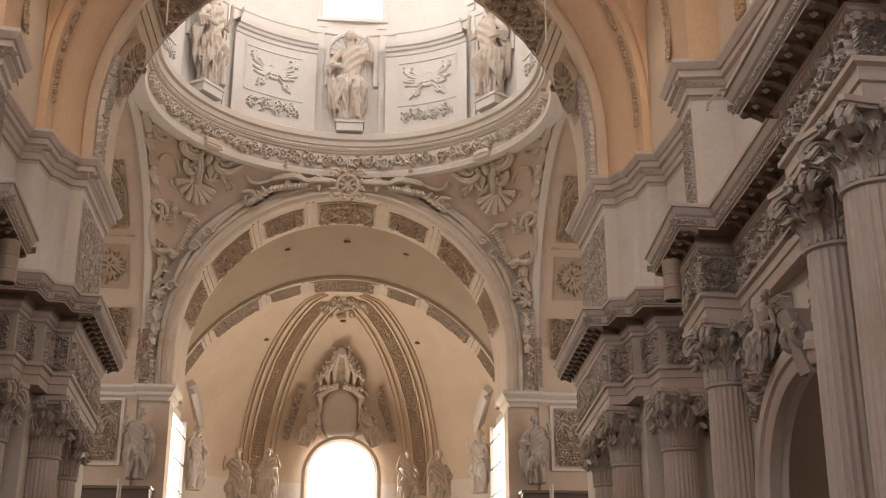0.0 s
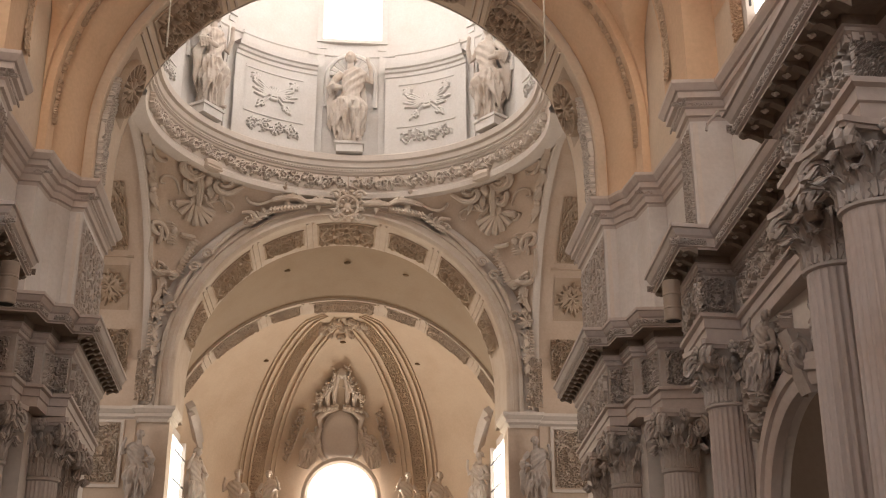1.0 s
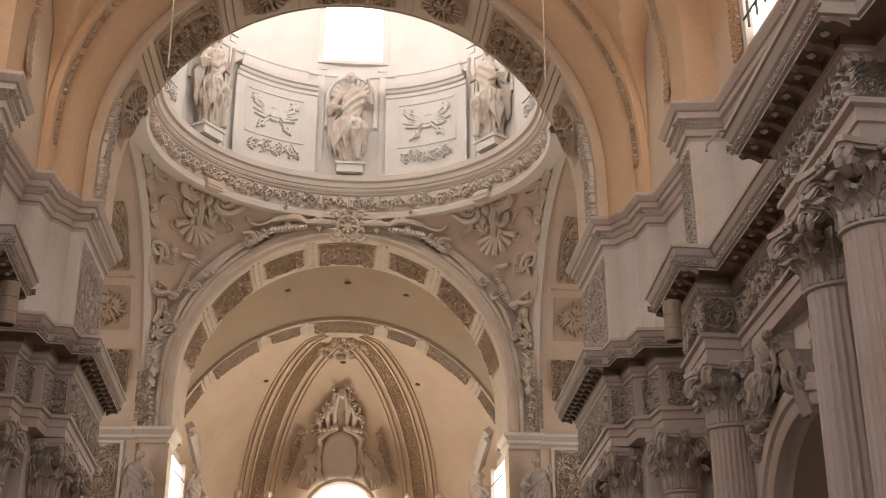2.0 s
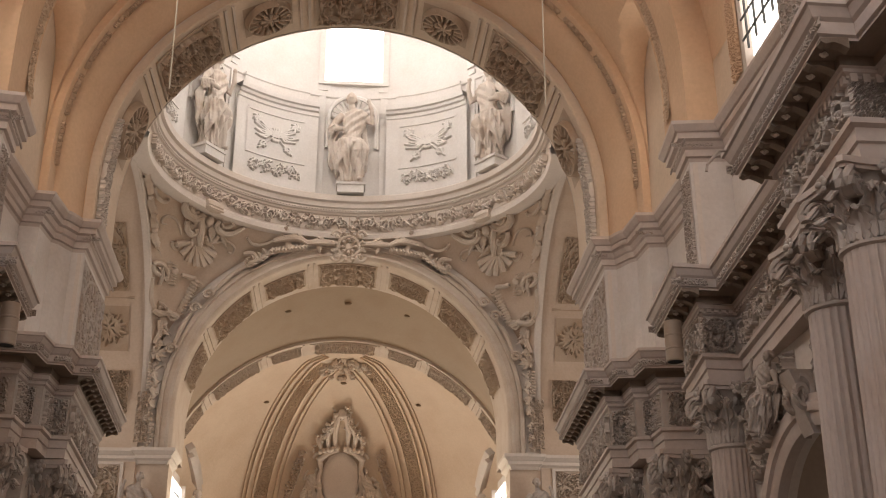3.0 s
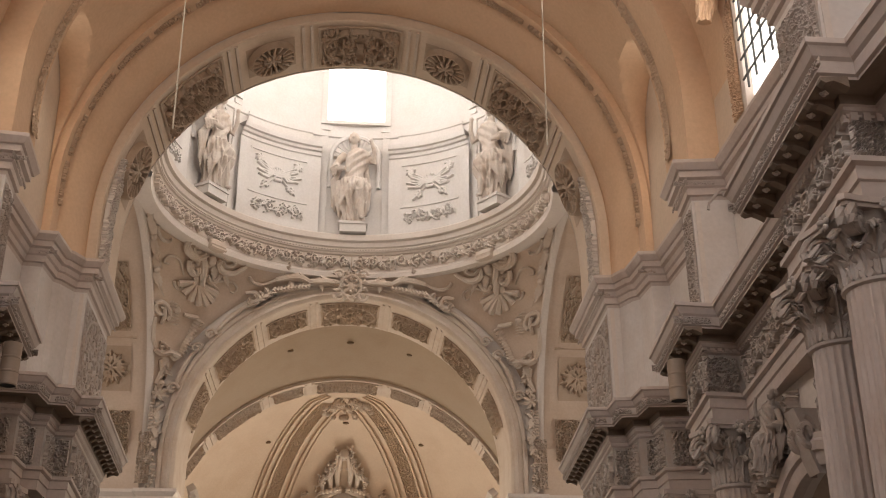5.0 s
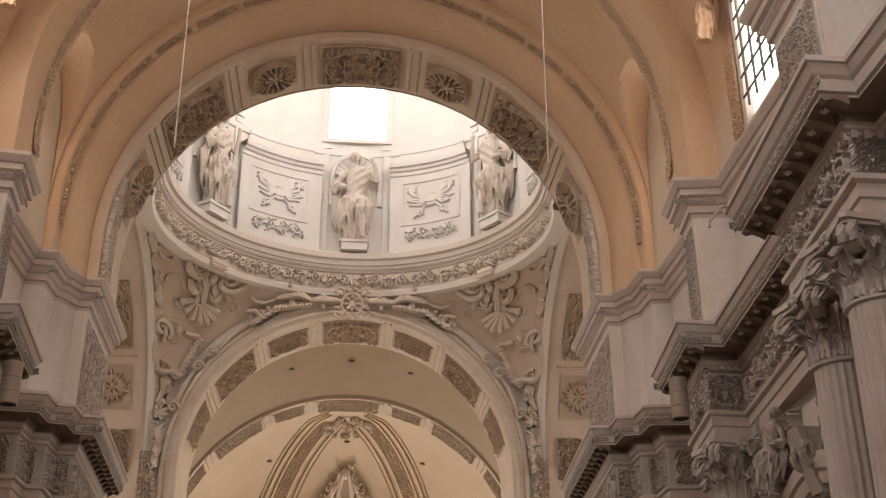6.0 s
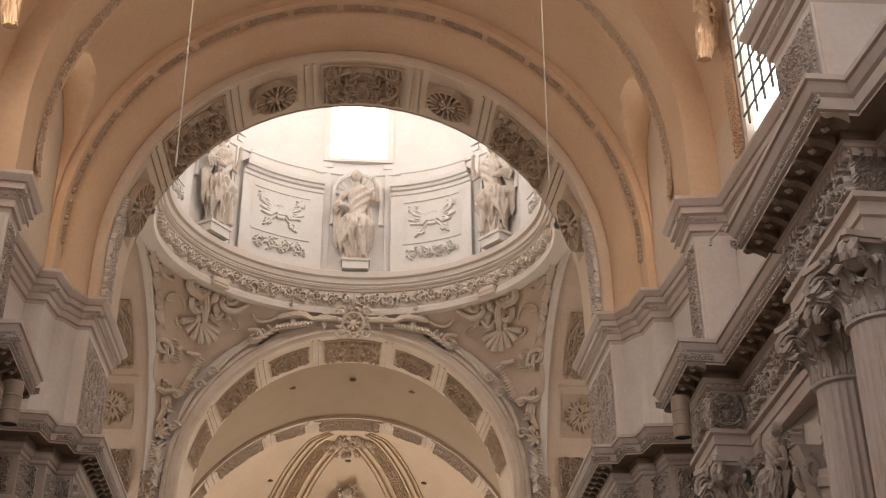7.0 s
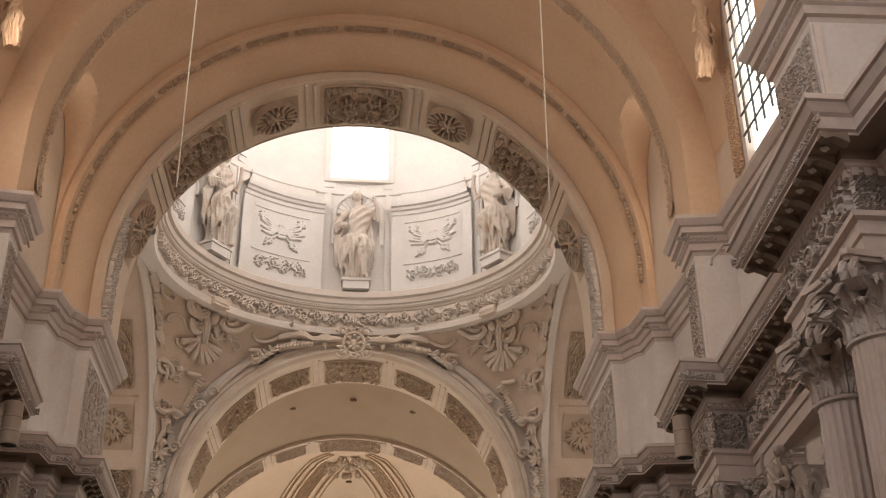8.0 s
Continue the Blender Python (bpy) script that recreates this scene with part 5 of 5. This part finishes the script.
rows = []
for q in np.linspace(0.02, 1, 12):
    rows.append([in_apse(1.35 * q * math.cos(a), 15.6 + 1.75 * q * math.sin(a), 0.1 + 0.35 * math.sqrt(max(0, 1 - q * q))) for a in [2 * math.pi * k / 36 for k in range(36)]])
Geo().grid(rows, close_v=True).out("shield", WHITE, cart, smooth=True)
for s in (-1, 1):
    # scrolled border of the shield
    apse_tube("scroll_border", [(s * 0.15, 17.5), (s * 0.9, 17.35), (s * 1.5, 16.9), (s * 1.35, 16.3), (s * 1.6, 15.5), (s * 1.4, 14.6), (s * 0.8, 13.9)], [0.1, 0.2, 0.24, 0.16, 0.22, 0.2, 0.1], cart, STAT)
    apse_tube("volute", [(s * (1.5 + 0.4 * (1 - q) * math.cos(8 * q)), 16.95 + 0.4 * (1 - q) * math.sin(8 * q)) for q in np.linspace(0, 0.9, 20)], [0.11] * 20, cart, STAT)
    # crown arches that rise to the point
    for w, z0, z1 in ((0.4, 17.6, 19.3), (0.85, 17.5, 19.0), (1.35, 17.4, 18.5)):
        apse_tube("crown_arch", [(s * w, z0), (s * w * 1.15, z0 + 0.55 * (z1 - z0)), (s * w * 0.7, z1), (s * 0.12, z1 + 0.3)], [0.13, 0.2, 0.15, 0.08], cart, STAT)
    for k in range(5):
        Geo().ball(in_apse(s * (0.3 + 0.28 * k), 17.65 - 0.06 * k, 0.3), 0.18, 9, 6).out("crown_pearl", STAT, cart, smooth=True)
    apse_tube("scroll", [(s * 0.1, 19.4), (s * 0.5, 19.6), (s * 0.55, 19.1), (s * 0.95, 18.6), (s * 1.5, 17.9)], [0.1, 0.16, 0.14, 0.12, 0.06], cart, STAT)
g = Geo()
for k in range(90):
    u = rng.random()
    a = rng.uniform(0, 6.28)
    x, z = rng.choice((-1, 1)) * (0.25 + 1.5 * u) + rng.uniform(-0.15, 0.15), 19.7 - 2.0 * u + rng.uniform(-0.2, 0.2)
    g.tube([in_apse(x, z, 0.1), in_apse(x + 0.15 * math.cos(a), z + 0.15 * math.sin(a), 0.32), in_apse(x + 0.3 * math.cos(a), z + 0.3 * math.sin(a), 0.2)], [0.05, 0.09, 0.03], 5)
tagged(g.out("crown_foliage", STAT, cart, smooth=True), kind="stuff")
Geo().ball(in_apse(0, 19.6, 0.25), 0.32, 12, 8, (1, 0.8, 1.1)).out("crown_orb", STAT, cart, smooth=True)
for s in (-1, 1):
    statue(70 + s, tuple(in_apse(s * 2.5, 13.7, 0.5)), 3.0, s * 8, "white stucco angel leaning on the apse cartouche", False, roll=-s * 17)
    apse_tube("side_moulding", [(s * 2.5, 16.9), (s * 3.0, 15.5), (s * 3.6, 13.8)], [0.05, 0.07, 0.06], cart, STAT)
    g = Geo()
    for k in range(70):
        u = k / 69
        a = rng.uniform(0, 6.28)
        x, z = s * (2.6 + 1.2 * u) + rng.uniform(-0.14, 0.14), 17.3 - 3.2 * u + rng.uniform(-0.14, 0.14)
        g.tube([in_apse(x, z, 0.05), in_apse(x + 0.14 * math.cos(a), z + 0.14 * math.sin(a), 0.2), in_apse(x + 0.28 * math.cos(a), z + 0.28 * math.sin(a), 0.08)], [0.05, 0.09, 0.02], 5)
    ob = thing("leaf_garland", "stucco leaf garland falling beside the apse cartouche", "stucco ornament", "apse garlands")
    tagged(g.out("foliage", ORN, ob, smooth=True), kind="stuff")
    statue(80 + s, (s * 6.5, 73.3, 8.6), 3.9, s * 20, "pale stucco saint statue standing in the apse")
    statue(84 + s, (s * 4.6, 75.6, 9.2), 3.6, s * 14, "pale stucco figure standing by the apse window")
    statue(90 + s, (s * 8.2, 65.2, 8.9), 3.6, -s * 50, "stucco figure beside the choir window", True)
    statue(95 + s, (s * 9.8, 55.4, 8.3), 3.4, 0, "grey stucco saint statue on the choir pier", mat=GORN)
    # choir window: frame and broken pediment
    wi = thing("window_choir", "tall bright choir window with iron bars", "window", kind="structure")
    Geo().box((min(s * 8.62, s * 9.2), 63.6, 5.5), (max(s * 8.62, s * 9.2), 63.9, 12.5)).out("jamb", WHITE, wi)
    Geo().box((min(s * 9.0, s * 9.6), 58.2, 5.0), (max(s * 9.0, s * 9.6), 63.9, 13.0)).out("reveal", WHITE, wi)
    for z in (7, 8.5, 10, 11.5):
        Geo().box((min(s * 8.6, s * 8.66), 59.6, z - 0.03), (max(s * 8.6, s * 8.66), 63.6, z + 0.03)).out("bar", IRON, wi)
    pd = thing("window_pediment", "scrolled stucco pediment over the choir window", "pediment", "choir pediments")
    g = Geo()
    g.tube([(s * 8.2, 65.6, 13.0), (s * 8.3, 64.2, 13.9), (s * 8.4, 62.6, 14.5)], [0.34, 0.36, 0.3], 4)
    g.tube([(s * 8.1, 65.8, 12.6), (s * 8.2, 64.3, 13.4), (s * 8.3, 62.6, 14.0)], [0.2, 0.2, 0.2], 4)
    g.out("moulding", WHITE, pd)
    # relief on the choir pier
    rp = thing("pier_relief", "framed grey relief panel on the choir pier", "relief")

    def at(u, v, d):
        return (s * (11.7 + u), 55.86 - d, 10.7 + v)
    relief("carving", at, 1.7, 2.9, "foliage", 610, ORN, rp, 0.13, 0.04)
    g = Geo()
    for x0, x1, z0, z1 in ((10.65, 10.8, 8.6, 11.9), (12.6, 12.75, 8.6, 11.9), (10.8, 12.6, 11.78, 11.9), (10.8, 12.6, 8.6, 8.75)):
        g.box((min(s * x0, s * x1), 55.78, z0 + 0.4), (max(s * x0, s * x1), 55.9, z1 + 0.4))
    g.out("frame", WHITE, rp)
    rp2 = thing("pier_relief", "framed pale relief strip beside the choir arch", "relief")

    def at(u, v, d):
        return (s * (10.0 + u), 55.9 - d, 14.6 + v)
    relief("carving", at, 0.7, 2.6, "foliage", 611, ORN, rp2, 0.1, 0.04)
# apse window surround
win = thing("window_apse", "tall round-headed apse window full of daylight", "window", kind="structure")
arch([(2.32, 78.2), (2.32, 77.95), (2.5, 77.85), (2.75, 77.95), (2.75, 78.5)], 11.4, n=32, leg=4).map(lambda x, y, z: (x + 0.2, y, z)).out("frame", WHITE, win)

# ---- chapel arch mouldings ----
for side in (1, -1):
    cm = thing("chapel_arch", "moulded grey stucco arch of a side chapel with scroll keystone", "arch", "chapel arches")
    rows = []
    for y, z in [(18.7 + 1.0 * math.cos(math.pi * k / 32), math.sin(math.pi * k / 32)) for k in range(33)]:
        c_, s_ = (y - 18.7), z
        rows.append([(side * x, 18.7 + r * c_, 3.85 + r * s_) for r, x in ((2.2, 8.3), (2.2, 8.1), (2.3, 8.05), (2.42, 8.05), (2.45, 7.98), (2.6, 7.98), (2.65, 8.02), (2.75, 8.02), (2.8, 8.25))])
    rows = [[(p[0], p[1], 0.0) for p in rows[0]]] + rows + [[(p[0], p[1], 0.0) for p in rows[-1]]]
    Geo().grid(rows).out("archivolt", GREY, cm, smooth=True)
    g = Geo()
    for w_ in (-0.22, 0.22):
        pts = []
        for k in range(40):
            u = k / 39
            a = 1.5 + 9 * u
            q = 0.32 * (1 - 0.8 * u)
            pts.append((side * (7.95 - q * math.cos(a) * 0.7), 18.7 + w_, 6.6 + q * math.sin(a)))
        g.tube(pts, 0.07, 6)
    prof = [(8.2 - 0.28 - 0.16 * math.cos(math.pi * (1 - q)) - 0.05 * math.sin(2 * math.pi * q), 5.9 + 1.15 * q) for q in np.linspace(0, 1, 14)]
    g.grid([[(side * 8.22, y, z) for x, z in prof] if e else [(side * x, y, z) for x, z in prof] for y, e in ((18.48, 1), (18.48, 0), (18.62, 0), (18.66, 0), (18.74, 0), (18.78, 0), (18.92, 0), (18.92, 1))])
    g.out("keystone_scroll", GORN, cm)
    for q in (-1, 1):
        def at(u, v, d):
            yy = 18.7 + q * (1.75 + u)
            zz = 6.6 + v
            lim = 3.85 + math.sqrt(max(0, 2.85 ** 2 - (yy - 18.7) ** 2))
            return (side * (8.24 - (d if zz > lim else 0)), yy, max(zz, lim))
        relief("spandrel_relief", at, 2.4, 2.1, "foliage", 700 + q, GORN, cm, 0.2, 0.04)
    statue(130 + side, (side * 7.75, 20.1, 6.25), 1.55, side * -70, "grey stucco cherub figure sitting on the chapel arch", True, GORN, "cherub_statue", roll=side * 18)
    statue(140 + side, (side * 8.42, 22.3, 17.95), 2.2, side * -20, "warm-lit stucco angel figure on the clerestory wall", False, WARM, "angel_statue", roll=side * 7, slim=0.62)
    # clerestory window
    wi = thing("window_nave", "leaded clerestory window with dark iron bars", "window", kind="structure")
    for y in np.arange(18.65, 21.4, 0.5):
        Geo().box((min(side * 8.86, side * 8.9), y - 0.025, 15.4), (max(side * 8.86, side * 8.9), y + 0.025, 21.2)).out("bar", IRON, wi)
    for z in np.arange(15.7, 21, 0.55):
        Geo().box((min(side * 8.82, side * 8.86), 18.45, z - 0.02), (max(side * 8.82, side * 8.86), 21.35, z + 0.02)).out("bar", IRON, wi)
    g = Geo()
    for y in (18.35, 21.45):
        g.box((min(side * 8.86, side * 9.06), y - 0.1, 14.96), (max(side * 8.86, side * 9.06), y + 0.1, 21.4))
    g.out("frame", WHITE, wi)
    ob = thing("leaf_drop", "warm stucco leaf drop beside the clerestory window", "stucco ornament", "leaf drops")

    def at(u, v, d):
        return (side * (9.04 - d), 22.35 + u, 16.9 + v)
    relief("carving", at, 0.6, 3.2, "foliage", 777, WARM, ob, 0.05, 0.02)
    # loudspeaker under the cornice
    sp_ = thing("loudspeaker", "tan cylindrical loudspeaker hanging by the cornice", "loudspeaker", "loudspeakers", at=(side * 6.98, 22.5, 8.3))
    lathe([(0.17, 0.0), (0.19, 0.02), (0.19, 0.26), (0.2, 0.27), (0.2, 0.3), (0.19, 0.31), (0.19, 0.56), (0.2, 0.57), (0.2, 0.6), (0.19, 0.61), (0.19, 0.9), (0.0, 0.92)], n=24).out("body", TIN, sp_, smooth=True)
    lathe([(0.0, 0.01), (0.17, 0.01)], n=24).out("opening", BLACK, sp_)
    # cords
    co_ = thing("hanging_cord", "thin pale cord hanging from the nave vault", "cord", "hanging cords")
    Geo().tube([(side * 3.92 + 0.05, 20.0, 24.95), (side * 3.83 + 0.05, 20.0, 13.0)], 0.016, 6).out("strand", CORD, co_)
    cd = thing("altar_candle", "tall white candle on a dark stand", "candle", "candles", at=(side * 9.0, 47.5, 0))
    lathe([(0.14, 0), (0.14, 0.1), (0.05, 0.2), (0.05, 6.3), (0.16, 6.35), (0.16, 6.4)], n=12).out("stand", IRON, cd)
    lathe([(0.09, 6.4), (0.09, 7.35), (0.0, 7.37)], n=12).out("candle_stick", WHITE, cd)
br = thing("lamp_bracket", "thin bent iron bracket on the cornice", "bracket")
Geo().tube([(6.7, 15.9, 9.75), (6.1, 15.8, 9.95), (5.85, 15.75, 9.9), (5.62, 15.7, 9.62), (5.6, 15.7, 9.5)], 0.025, 6).out("rod", plain("bracket_paint", (0.4, 0.33, 0.28)), br)

# vents: dark flattened balls stand in for the shade inside small holes
for name, spots in (("vault_vent", [on_apse(a_, b_, 0.03) for a_, b_ in ((0, 66), (-48, 52), (48, 52))] + [(x_, 62.3, 23.05 - 0.05 * x_ * x_) for x_ in (-3.4, 0.1, 3.6)]),):
    for q in spots:
        vt = thing(name, "small dark round vent hole in the vault", "vent", "vault vents", at=q)
        Geo().ball((0, 0, 0), 0.16, 10, 6, (1.3, 0.6, 0.6)).out("opening", plain("vent_dark", (0.2, 0.14, 0.09), 0.9), vt)
for s_ in (-1, 1):
    gp = thing("gallery_parapet", "dark wooden gallery parapet at the choir pier", "parapet", "gallery parapets")
    x0, x1 = sorted((s_ * 8.9, s_ * 12.2))
    Geo().box((x0, 54.3, 6.9), (x1, 55.7, 7.72)).out("panel", plain("dark_wood", (0.09, 0.06, 0.045), 0.5), gp)
    Geo().box((x0 - 0.08, 54.2, 7.72), (x1 + 0.08, 55.75, 7.86)).out("rail", plain("rail_wood", (0.13, 0.09, 0.065), 0.45), gp)
    ps = Geo().box((x0, 54.4, 0), (x1, 55.6, 6.9)).out("support", WHITE, gp)
